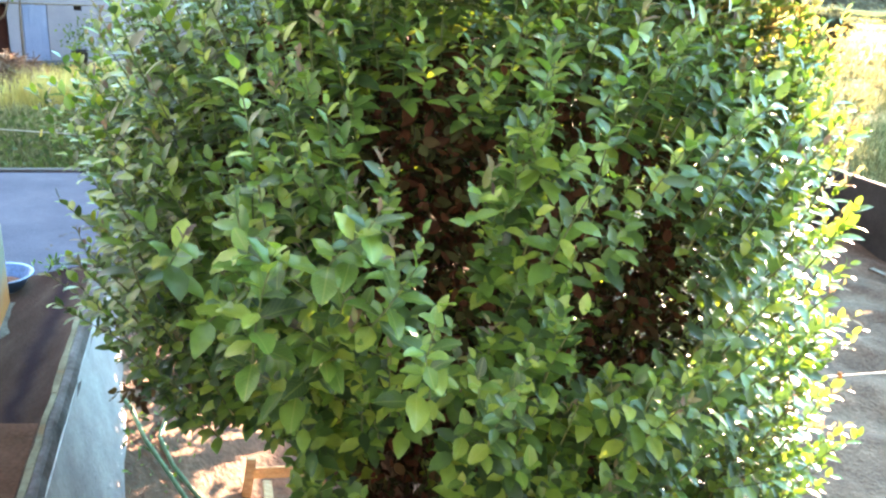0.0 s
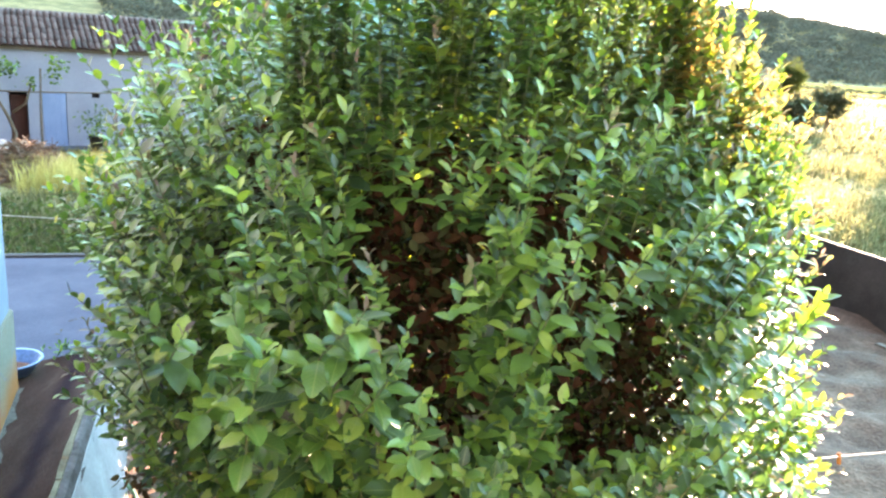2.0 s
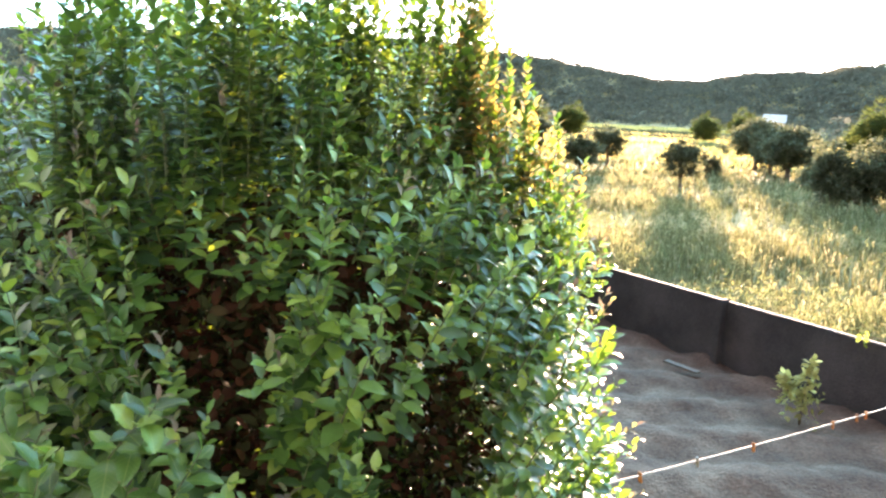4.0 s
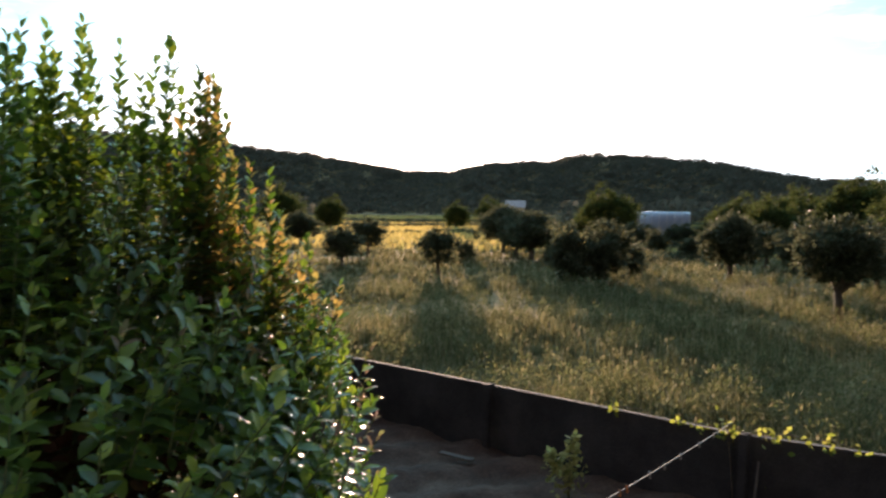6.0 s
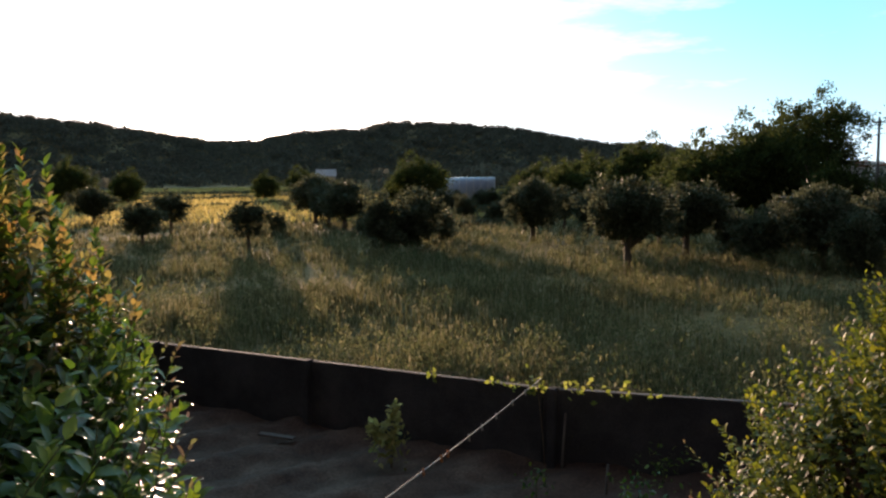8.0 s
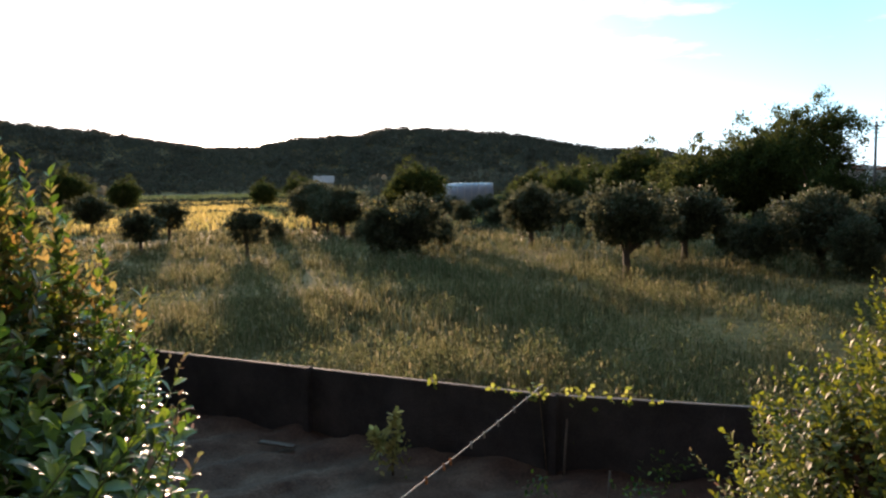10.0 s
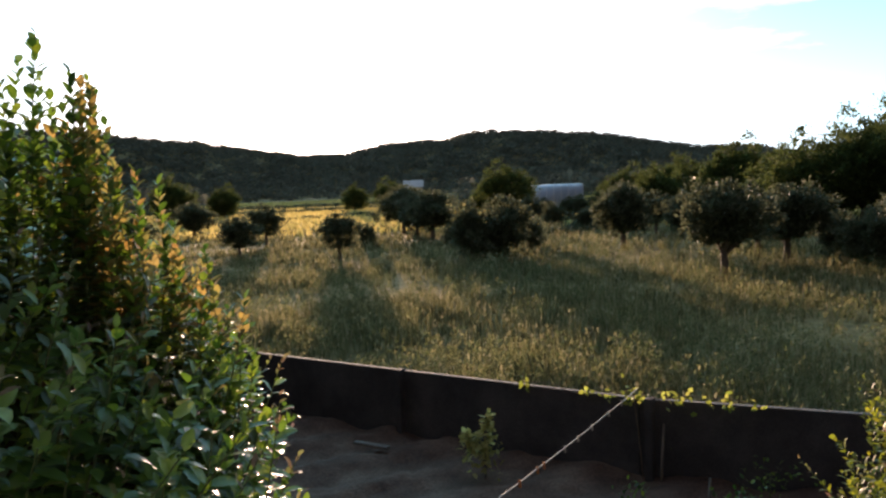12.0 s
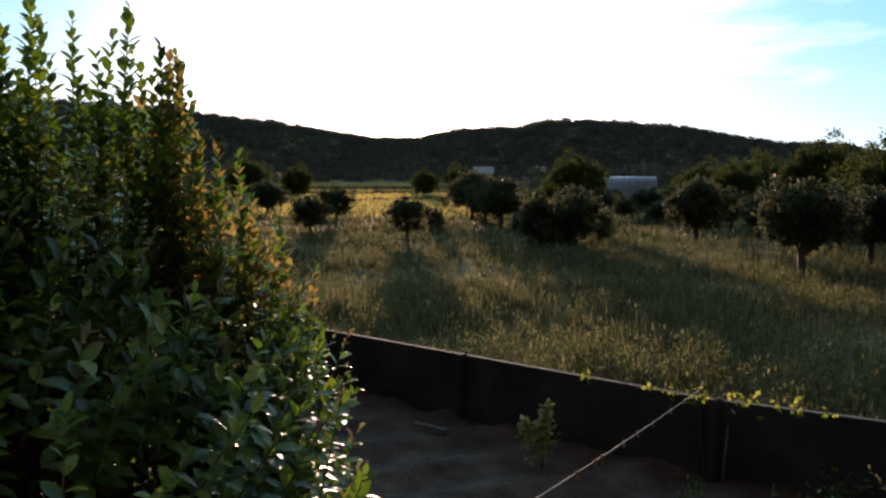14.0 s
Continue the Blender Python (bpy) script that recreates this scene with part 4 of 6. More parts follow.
def build_citrus(name, label, c, prof, seed, count, leaf, gaps=(), extra=(), part_leaves=0, base_z=0.0, upright=0.6, shift=0.0, skirt=None, inner=6000, leaves=M_LEAVES):
    q = np.random.default_rng(seed)
    ob = thing(name, label, "tree", (c[0], c[1], base_z))
    top = prof[0][-1]
    fork = base_z + 0.55 * (prof[0][0] + 0.35)
    part("trunk", Geo().tube([(c[0], c[1], base_z - 0.15), (c[0] + 0.02, c[1], base_z + 0.2), (c[0] - 0.03, c[1] + 0.02, fork + 0.25)], [0.13, 0.10, 0.085], 12)
         .mesh("trunk", M_BARK, True), ob)
    limbs = []
    for i in range(9):
        a = i * 0.698 + q.uniform(-0.2, 0.2)
        z = q.uniform(prof[0][0] + 0.9, top - 0.5)
        r = crown_radius(z, prof) * q.uniform(0.45, 0.75)
        path = limb_path(q, (c[0], c[1], fork), (c[0] + r * math.cos(a), c[1] + r * math.sin(a), z), 0.12)
        limbs.append(path)
        part("limb", Geo().tube(path, list(np.linspace(0.055, 0.016, len(path))), 8).mesh("limb", M_BARK, True), ob)
    # leafy boughs: clusters of shoots on the outside with dark gaps between, and a loose inner fill
    S, D, LN, SP, LL = [], [], [], [], []

    def shoot(a, z, depth, length):
        f = (z - prof[0][0]) / (top - prof[0][0])
        R = float(crown_radius(z, prof))
        lump = 1 + 0.16 * noise.noise((math.cos(a) * 1.7 + seed, math.sin(a) * 1.7, z * 1.1))
        out = np.array((math.cos(a), math.sin(a), 0.0))
        d = out * q.uniform(0.35, 0.8) * (1.2 - 0.8 * f) + np.array((0, 0, q.uniform(upright * 0.7, upright * 1.5) - 0.75 * (f < 0.2)))
        lean_x = shift * float(np.interp(z, LEAN_Z, LEAN_X))
        p = np.array((c[0] + lean_x, c[1], z - 0.12)) + out * max(0.05, R * lump * depth - 0.24)
        tip = p + d / np.linalg.norm(d) * length * 0.6
        if skirt is not None and min(p[2], tip[2]) < skirt(p[0], p[1]):
            return
        if skirt is not None and tip[0] + 0.48 * tip[1] < 0.25 + 0.19 * min(1.0, max(0.0, (tip[2] - 3.3) / 0.5)):
            return
        if any(np.linalg.norm(tip - np.array(g[:3])) < g[3] for g in gaps):
            return
        S.append(p)
        D.append(d)
        LN.append(length)
        SP.append(q.uniform(0.017, 0.023))
        LL.append(leaf * q.uniform(0.8, 1.2))

    zs = np.linspace(prof[0][0], top, 60)
    cdf = np.cumsum(crown_radius(zs, prof))
    cdf = (cdf - cdf[0]) / (cdf[-1] - cdf[0])
    for k in range(count):
        z = float(np.interp((k * 0.5698403) % 1.0, cdf, zs))
        a0 = k * 2 * math.pi * 0.7548777 + q.uniform(-0.15, 0.15)
        if k % 4 == 3:
            for _ in range(5):
                shoot(a0 + q.normal(0, 0.35), z + q.normal(0, 0.2), q.uniform(0.35, 0.75), q.uniform(0.25, 0.5))
            continue
        dp = q.uniform(0.86, 1.04)
        R = max(0.4, float(crown_radius(z, prof)))
        f = (z - prof[0][0]) / (top - prof[0][0])
        for _ in range(7):
            shoot(a0 + q.normal(0, 0.16 / R), np.clip(z + q.normal(0, 0.15), prof[0][0], top), dp + q.normal(0, 0.05), q.uniform(0.24, 0.46) * (1 + 0.6 * max(0, f - 0.55)))
    for p, d, ln, sp, ll in extra:
        S.append(np.array(p))
        D.append(np.array(d, float))
        LN.append(ln)
        SP.append(sp)
        LL.append(ll)
    # withered fill for the middle: dark colour deepens the shaded gaps, bulk blocks sun
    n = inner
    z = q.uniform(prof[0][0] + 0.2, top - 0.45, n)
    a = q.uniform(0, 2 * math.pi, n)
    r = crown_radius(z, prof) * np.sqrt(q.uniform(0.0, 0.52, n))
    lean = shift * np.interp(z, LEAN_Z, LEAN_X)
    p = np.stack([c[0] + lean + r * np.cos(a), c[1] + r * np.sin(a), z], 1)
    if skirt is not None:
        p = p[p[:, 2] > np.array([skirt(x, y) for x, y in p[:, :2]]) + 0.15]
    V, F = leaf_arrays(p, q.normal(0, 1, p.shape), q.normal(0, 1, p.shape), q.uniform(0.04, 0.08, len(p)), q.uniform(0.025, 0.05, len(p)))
    part("inner_growth", array_mesh("inner_growth", V, F, M_GAP_FILL), ob, "dark red-brown withered fill that deepens shaded gaps in the crown", kind="stuff")
    # shoots that would stand alone outside the crown are left out
    mid = np.array(S) + unit(np.array(D, float)) * (np.array(LN) * 0.6)[:, None]
    near = [int((np.linalg.norm(mid - m, axis=1) < 0.34).sum()) >= 16 for m in mid]
    S, D, LN, SP, LL = ([v for v, k in zip(u, near) if k] for u in (S, D, LN, SP, LL))
    P, A, N, L, Y, stems = shoots(q, S, D, LN, SP, LL, 0.22)
    for g in gaps:
        far = np.linalg.norm(P - np.array(g[:3]), axis=1) > g[3] * 0.85
        P, A, N, L, Y = P[far], A[far], N[far], L[far], Y[far]
    if skirt is not None:
        ok = P[:, 2] > np.array([skirt(x, y) for x, y in P[:, :2]]) - 0.08
        P, A, N, L, Y = P[ok], A[ok], N[ok], L[ok], Y[ok]
    stems = [s for s in stems if not any(np.linalg.norm(np.array(s) - np.array(g[:3]), axis=1).min() < g[3] * 0.75 for g in gaps)]
    W = L * q.uniform(0.55, 0.70, len(L))
    part("twig_growth", stem_mesh("twig_growth", stems, 0.0042, M_STEM), ob, kind="stuff")
    own = np.zeros(len(P), bool)
    if part_leaves:
        front = np.where(~Y & (P[:, 2] > 2.4))[0]
        own[front[np.argsort(P[front, 1])][:part_leaves]] = True
    # coppery leaves mixed in at random, more of them high up and toward +x
    copper_mask = np.zeros(len(P), bool)
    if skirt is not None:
        copper_mask = ~own & ~Y & (q.random(len(P)) < 0.45 * smooth01((P[:, 0] - 0.98) / 0.22) * smooth01((P[:, 2] - 3.75) / 0.35))
        V, F = leaf_arrays(P[copper_mask], A[copper_mask], N[copper_mask], L[copper_mask], W[copper_mask])
        part("copper_flush", array_mesh("copper_flush", V, F, M_COPPER, True), ob, "coppery yellow-green leaves on the outer shoots", kind="stuff")
    old = ~own & ~Y & ~copper_mask
    V, F = leaf_arrays(P[old], A[old], N[old], L[old], W[old])
    part("foliage", array_mesh("foliage", V, F, leaves, True), ob, kind="stuff")
    if Y.any():
        V, F = leaf_arrays(P[Y], A[Y], N[Y], L[Y] * 0.8, W[Y] * 0.6)
        part("young_growth", array_mesh("young_growth", V, F, M_YOUNG, True), ob, "purplish young leaf tips", kind="stuff")
    if own.any():
        leaf_me = []
        for k in range(5):
            tv = LEAF2_V.copy()
            tv[:, 2] += -0.10 * k / 4 * tv[:, 1] ** 2 + 0.03 * (k - 2) * np.abs(tv[:, 0])
            tv[:, 0] *= 0.9 + 0.05 * k
            leaf_me.append(array_mesh("leaf", tv, LEAF2_F, M_LEAF, True))
        for i in np.where(own)[0]:
            al = Vector(A[i]).normalized()
            sd = al.cross(Vector(N[i])).normalized()
            up = sd.cross(al)
            m = Matrix((sd * W[i], al * L[i], up * L[i])).transposed().to_4x4()
            m.translation = Vector(P[i])
            lf = new("leaf", leaf_me[int(i) % 5])
            lf.parent = ob
            lf.matrix_parent_inverse = Matrix.Translation((-c[0], -c[1], -base_z))
            lf.matrix_basis = m
    return ob, q


# big leafy sprays that stand out of the crown: place, direction, length, leaf spacing, leaf length
SPRAYS = [((-0.46, 2.02, 3.12), (-0.1, -0.30, 0.75), 0.42, 0.021, 0.125), ((-0.30, 1.95, 3.10), (0.05, -0.22, 0.85), 0.36, 0.021, 0.12),
          ((0.0, 1.92, 3.02), (0.0, -0.25, 0.8), 0.44, 0.021, 0.125), ((0.12, 2.0, 2.95), (0.15, -0.3, 0.7), 0.38, 0.021, 0.125),
          ((-0.05, 2.15, 3.35), (0.1, -0.2, 0.9), 0.5, 0.022, 0.115), ((-0.32, 2.25, 3.38), (-0.1, -0.15, 0.9), 0.45, 0.022, 0.11),
          ((-0.80, 2.62, 2.95), (-0.12, -0.25, 0.6), 0.28, 0.024, 0.12), ((0.52, 2.2, 2.9), (0.10, -0.2, 0.8), 0.42, 0.022, 0.105),
          ((0.90, 2.40, 2.80), (0.2, -0.2, 0.8), 0.42, 0.022, 0.10), ((0.42, 2.40, 3.40), (0.05, -0.15, 0.95), 0.6, 0.024, 0.105),
          ((-0.40, 2.2, 2.70), (-0.2, -0.3, 0.5), 0.34, 0.02, 0.092), ((0.25, 2.15, 2.68), (0.1, -0.3, 0.5), 0.34, 0.02, 0.092),
          ((0.45, 2.45, 3.75), (0.05, -0.15, 0.95), 0.6, 0.024, 0.105), ((0.92, 2.46, 4.0), (0.0, -0.08, 1.0), 0.35, 0.02, 0.085),
          ((0.95, 2.75, 4.15), (0.0, -0.1, 1.0), 0.32, 0.02, 0.085)]
for _p in ((-0.56, 2.14, 3.36), (-0.46, 2.08, 3.22), (-0.34, 2.12, 3.30), (-0.12, 2.06, 3.36), (-0.06, 2.04, 3.18), (-0.16, 2.06, 3.04),
           (0.46, 2.26, 2.78), (0.60, 2.28, 2.76), (0.74, 2.30, 2.70), (0.42, 2.40, 3.95), (0.44, 2.36, 3.55)):
    for _k in range(3):
        SPRAYS.append(((_p[0] + 0.05 * math.cos(_k * 2.1), _p[1], _p[2] - 0.05 * _k), (0.5 * math.cos(_k * 2.1 + _p[0] * 9), -0.28, 0.6), 0.22, 0.017, 0.115))
# upright leafy spikes of the crown's top: place of the tip
SPIKES = [(-0.30, 2.75, 4.92), (-0.20, 3.05, 5.0), (0.02, 2.72, 5.0), (0.13, 3.2, 5.08), (0.24, 2.9, 5.0), (0.35, 3.35, 5.1), (0.47, 2.9, 5.02), (0.58, 3.3, 5.06), (0.667, 3.29, 4.89),
          (0.742, 3.28, 5.09), (0.877, 3.26, 4.96), (0.98, 3.24, 4.99), (1.10, 3.20, 4.90), (1.15, 3.24, 4.86), (1.22, 3.10, 4.50), (1.30, 3.155, 4.60), (1.417, 3.11, 4.48),
          (1.36, 3.3, 4.42), (1.20, 3.26, 4.92), (1.548, 3.06, 4.24)]
for _i in range(34):
    _a = 0.2 + _i * 2.39996
    _r = 1.25 * math.sqrt((_i + 0.6) / 34)
    _x, _y = LEMON_C[0] - 0.25 + _r * math.cos(_a), LEMON_C[1] + 0.15 + _r * math.sin(_a)
    if _y > 3.5 and -0.45 < _x < 0.9:
        SPIKES.append((_x, _y, 4.98 - 0.12 * _r * _r + 0.05 * ((_i * 5) % 4)))
for _i, (_x, _y, _z) in enumerate(SPIKES):
    for _k in range(8):
        _c, _s = (0.02 + 0.004 * _k) * math.cos(_k * 2.4 + _i), (0.02 + 0.004 * _k) * math.sin(_k * 2.4 + _i)
        _h = 0.97 - 0.065 * _k
        SPRAYS.append(((_x + _c, _y + _s, _z - 1.0), (1.2 * _c, 1.2 * _s, 1.0), _h, 0.0120, 0.080))
GAPS = [(0.14, 2.32, 2.48, 0.20), (-0.24, 2.16, 3.16, 0.11), (-0.62, 2.35, 2.95, 0.14), (0.15, 2.64, 3.50, 0.24), (0.08, 2.45, 3.62, 0.19), (0.13, 2.50, 3.28, 0.27), (0.18, 2.42, 3.06, 0.24), (0.17, 2.30, 3.40, 0.15),
        (0.19, 2.72, 3.92, 0.16), (0.22, 2.7, 2.6, 0.24), (0.84, 2.41, 3.15, 0.26), (0.77, 2.34, 3.08, 0.20), (0.92, 2.67, 3.04, 0.30), (1.03, 2.62, 3.56, 0.15), (0.16, 2.95, 3.35, 0.30)]


def lemon_skirt(x, y):
    """Height of the crown's underside, which is lifted on the house side."""
    return 2.45 - 0.6 * (y - 2.5) - 4.0 * max(0.0, x + 0.25)


lemon, _q = build_citrus("lemon_tree", "tall bushy lemon tree with glossy green leaves in the yard", LEMON_C, LEMON_PROF, 3, 760, 0.086, GAPS, SPRAYS, 300, shift=0.30, skirt=lemon_skirt, inner=34000)


def build_flower(p):
    ob = thing("blossom", "small white lemon blossom among the leaves", "flower", p)
    q = np.random.default_rng(4)
    a = np.arange(5) * 1.2566
    d = np.stack([np.cos(a), -0.5 + 0 * a, np.sin(a)], 1)
    for i in range(5):
        V, F = leaf_arrays(np.array([p]), d[i:i + 1], np.array([[0, -1.0, 0.2]]), [0.016], [0.009])
        part("petal", array_mesh("petal", V, F, M_PETAL, True), ob)
    part("stamens", Geo().tube([p, (p[0], p[1] - 0.012, p[2] + 0.003)], [0.003, 0.004], 6).mesh("stamens", M_PEGY, True), ob)


build_flower((0.76, 2.28, 3.50))

# dead sprig hanging under the lemon tree
_P = np.array((-1.25, 3.65, 1.97)) + _q.normal(0, 0.035, (34, 3))
_V, _F = leaf_arrays(_P, _q.normal(0, 1, _P.shape) + (0, 0, -0.6), _q.normal(0, 1, _P.shape), _q.uniform(0.05, 0.08, 34), _q.uniform(0.03, 0.05, 34))
_sprig = thing("dead_sprig", "brown withered sprig hanging from the lemon tree", "sprig", (-1.25, 3.65, 1.97))
part("leaves", array_mesh("leaves", _V, _F, M_DRYLEAF), _sprig, kind="stuff")
part("twig", Geo().tube([(-1.25, 3.65, 1.97), (-1.15, 3.68, 2.2), (-1.0, 3.7, 2.5)], [0.004, 0.005, 0.006], 5).mesh("twig", M_BARK, True), _sprig)

RIGHT_PROF = (np.array([0.7, 1.3, 1.9, 2.45, 2.75, 3.1, 3.35, 3.55]), np.array([0.5, 0.95, 1.15, 1.08, 0.95, 0.68, 0.42, 0.2]))
build_citrus("orange_tree", "smaller citrus tree with yellow-green leaves near the wall", (4.95, 1.32), RIGHT_PROF, 8, 300, 0.066, leaves=M_ORANGE)


# ---- sapling, vine on the wall, stakes ----
def build_sapling(x, y):
    q = np.random.default_rng(31)
    ob = thing("sapling", "young fruit sapling with yellow-green leaves in the soil", "sapling", (x, y, 0))
    part("stem", Geo().tube([(x, y, -0.05), (x + 0.02, y, 0.5), (x + 0.05, y, 1.05)], [0.018, 0.012, 0.004], 7).mesh("stem", M_BARK, True), ob)
    part("branch", Geo().tube([(x, y, 0.3), (x - 0.12, y + 0.1, 0.5), (x - 0.2, y + 0.18, 0.75)], [0.01, 0.008, 0.003], 6).mesh("branch", M_BARK, True), ob)
    n = 250
    f = q.uniform(0.05, 1.0, n)
    two = q.random(n) < 0.4
    core = np.where(two[:, None], np.array((x, y, 0.15)) + f[:, None] * np.array((-0.2, 0.18, 0.55)), np.array((x, y, 0.15)) + f[:, None] * np.array((0.05, 0, 0.82)))
    p = core + q.normal(0, 1, (n, 3)) * (0.15 * (1.15 - f))[:, None] * (1, 1, 0.6)
    V, F = leaf_arrays(p, q.normal(0, 1, p.shape) + (0, 0, 0.4), q.normal(0, 0.6, p.shape) + (0, 0, 1), q.uniform(0.09, 0.15, n), q.uniform(0.055, 0.09, n))
    part("foliage", array_mesh("foliage", V, F, M_SAPLING), ob, kind="stuff")


build_sapling(8.25, 8.93)


def build_wall_vine():
    q = np.random.default_rng(41)
    ob = thing("wall_vine", "thin vine trailing along the wall top with yellow leaves", "vine", (9.95, 7.45, 0))
    pts = [(float(fence_x(y)) - 0.12 + q.normal(0, 0.03), y, 1.25 + q.normal(0, 0.05)) for y in np.arange(9.15, 5.65, -0.25)]
    part("stem", Geo().tube([(9.8, 7.15, 0.0), (9.84, 7.25, 0.7), (9.86, 7.35, 1.3)] + pts[7:], 0.008, 5).mesh("stem", M_BARK, True), ob)
    part("runner", Geo().tube(pts[:8], 0.006, 5).mesh("runner", M_BARK, True), ob)
    P = []
    for y, n, s in ((9.15, 13, 0.06), (8.05, 8, 0.06), (7.75, 8, 0.06), (7.35, 30, 0.09), (6.85, 14, 0.07), (6.75, 10, 0.08), (6.4, 5, 0.05), (6.2, 11, 0.07), (5.8, 5, 0.05)):
        P.append(np.array((float(fence_x(y)) - 0.13, y, 1.25)) + q.normal(0, s, (n, 3)) + (0, 0, -0.03))
    P = np.concatenate(P)
    V, F = leaf_arrays(P, q.normal(0, 1, P.shape), q.normal(0, 0.8, P.shape) + (-0.5, -0.5, 0.5), q.uniform(0.07, 0.12, len(P)), q.uniform(0.05, 0.09, len(P)))
    part("foliage", array_mesh("foliage", V, F, M_LIGHTLEAF), ob, kind="stuff")
    for x, y, h, lean in ((9.95, 6.95, 0.85, 0.10), (9.5, 5.9, 0.45, 0.05)):
        whole("stake", Geo().tube([(x, y, -0.1), (x + lean * 0.5, y, h * 0.5), (x + lean, y, h)], [0.022, 0.02, 0.018], 6).mesh("stake", M_OLDWOOD, True),
              "thin wooden garden stake beside the wall", "stake", group="stakes by the wall")
    # low plants at the foot of the wall
    for x, y, n, s in ((9.2, 5.2, 120, 0.2), (8.7, 6.5, 40, 0.12), (10.4, 5.5, 70, 0.2)):
        p = np.array((x, y, 0.28)) + q.normal(0, s, (n, 3)) * (1, 1, 0.8)
        V, F = leaf_arrays(p, q.normal(0, 1, p.shape) + (0, 0, 0.6), q.normal(0, 0.5, p.shape) + (0, 0, 1), q.uniform(0.06, 0.1, n), q.uniform(0.04, 0.06, n))
        pl = thing("garden_plant", "low leafy garden plant at the wall's foot", "plant", (x, y, 0), group="plants by the wall")
        part("foliage", array_mesh("foliage", V, F, M_LEAVES), pl, kind="stuff")
        part("stem", Geo().tube([(x, y, -0.05), (x, y, 0.3)], [0.012, 0.006], 5).mesh("stem", M_STEM, True), pl)


build_wall_vine()


# ---- clothes lines ----
def build_clothesline(a, b, sag, pegs, radius, label):
    a, b = Vector(a), Vector(b)

    def at(f):
        return a.lerp(b, f) + Vector((0, 0, -4 * sag * f * (1 - f)))

    ob = thing("clothesline", label, "clothesline", tuple(a))
    part("cord", Geo().tube([at(i / 40) for i in range(41)], radius, 6).mesh("cord", M_CORD, True), ob)
    for f, mat in pegs:
        p = at(f)
        peg = thing("clothes_peg", "small plastic clothes peg clipped on the line", "clothes peg", tuple(p), group="pegs on the line")
        t = (b - a).to_2d().normalized()
        turn = math.atan2(t.y, t.x)
        for s in (-1, 1):
            part("jaw", Geo().box((p.x - 0.006 * s * t.y, p.y + 0.006 * s * t.x, p.z - 0.012), (0.018, 0.010, 0.085), turn, 0.25).mesh("jaw", mat, bevel=0.0015), peg)
        part("spring", Geo().tube([(p.x - 0.012, p.y, p.z - 0.006), (p.x + 0.012, p.y, p.z - 0.006)], 0.006, 6).mesh("spring", M_WIRE, True), peg)


build_clothesline((9.9, 7.3, 1.36), (1.0, 3.57, 2.13), 0.075,
                  [(0.10, M_CORD), (0.17, M_CORD), (0.25, M_CORD), (0.31, M_CORD), (0.36, M_CORD), (0.43, M_PEG), (0.45, M_PEG), (0.50, M_PEG), (0.64, M_PEG), (0.72, M_CORD), (0.79, M_PEG)], 0.0065,
                  "sagging white cord clothesline tied to the wall")
build_clothesline((-8.0, 8.9, 2.05), (0.5, 9.7, 1.9), 0.04, [(0.44, M_PEGY)], 0.008, "white cord clothesline across the back terrace")
for _x, _y in ((-8.05, 8.9), (0.5, 9.7)):
    whole("line_pole", Geo().tube([(_x, _y, 0.0), (_x, _y, 2.1)], 0.03, 8).mesh("line_pole", M_OLDWOOD, True), "plain wooden pole that carries the clothesline", "pole",
          group="clothesline poles")


# ---- planks, hose under the tree ----
def build_crate():
    z = float(ground_z(-0.9, 5.05)) + 0.05
    dy = 0.3
    ob = thing("crate", "broken wooden crate of raw planks on the soil", "crate", (-0.9, 5.0, z))
    for c, size, turn, tilt in (((-1.0, 4.86, z + 0.16), (0.07, 0.05, 0.42), 0.2, 0.12), ((-0.72, 5.0, z + 0.16), (0.55, 0.022, 0.10), 0.15, 0.0),
                                ((-0.82, 4.72, z + 0.12), (0.07, 0.40, 0.03), 0.25, 0.2), ((-1.38, 4.5, z + 0.10), (0.62, 0.02, 0.10), 0.12, 0.02),
                                ((-0.72, 4.45, z + 0.10), (0.65, 0.022, 0.11), 0.1, 0.0), ((-1.70, 4.38, z + 0.08), (0.16, 0.10, 0.02), 0.4, 0.1),
                                ((-0.42, 4.72, z + 0.16), (0.05, 0.05, 0.38), 0.1, 0.0)):
        part("slat", Geo().box((c[0], c[1] + dy, c[2]), size, turn, tilt).mesh("slat", M_WOOD, bevel=0.004), ob)


build_crate()
whole("board", Geo().box((7.70, 11.18, 0.13), (0.66, 0.13, 0.035), -1.13, 0.04).mesh("board", M_OLDWOOD, bevel=0.004), "weathered grey board lying on the soil near the wall", "board")


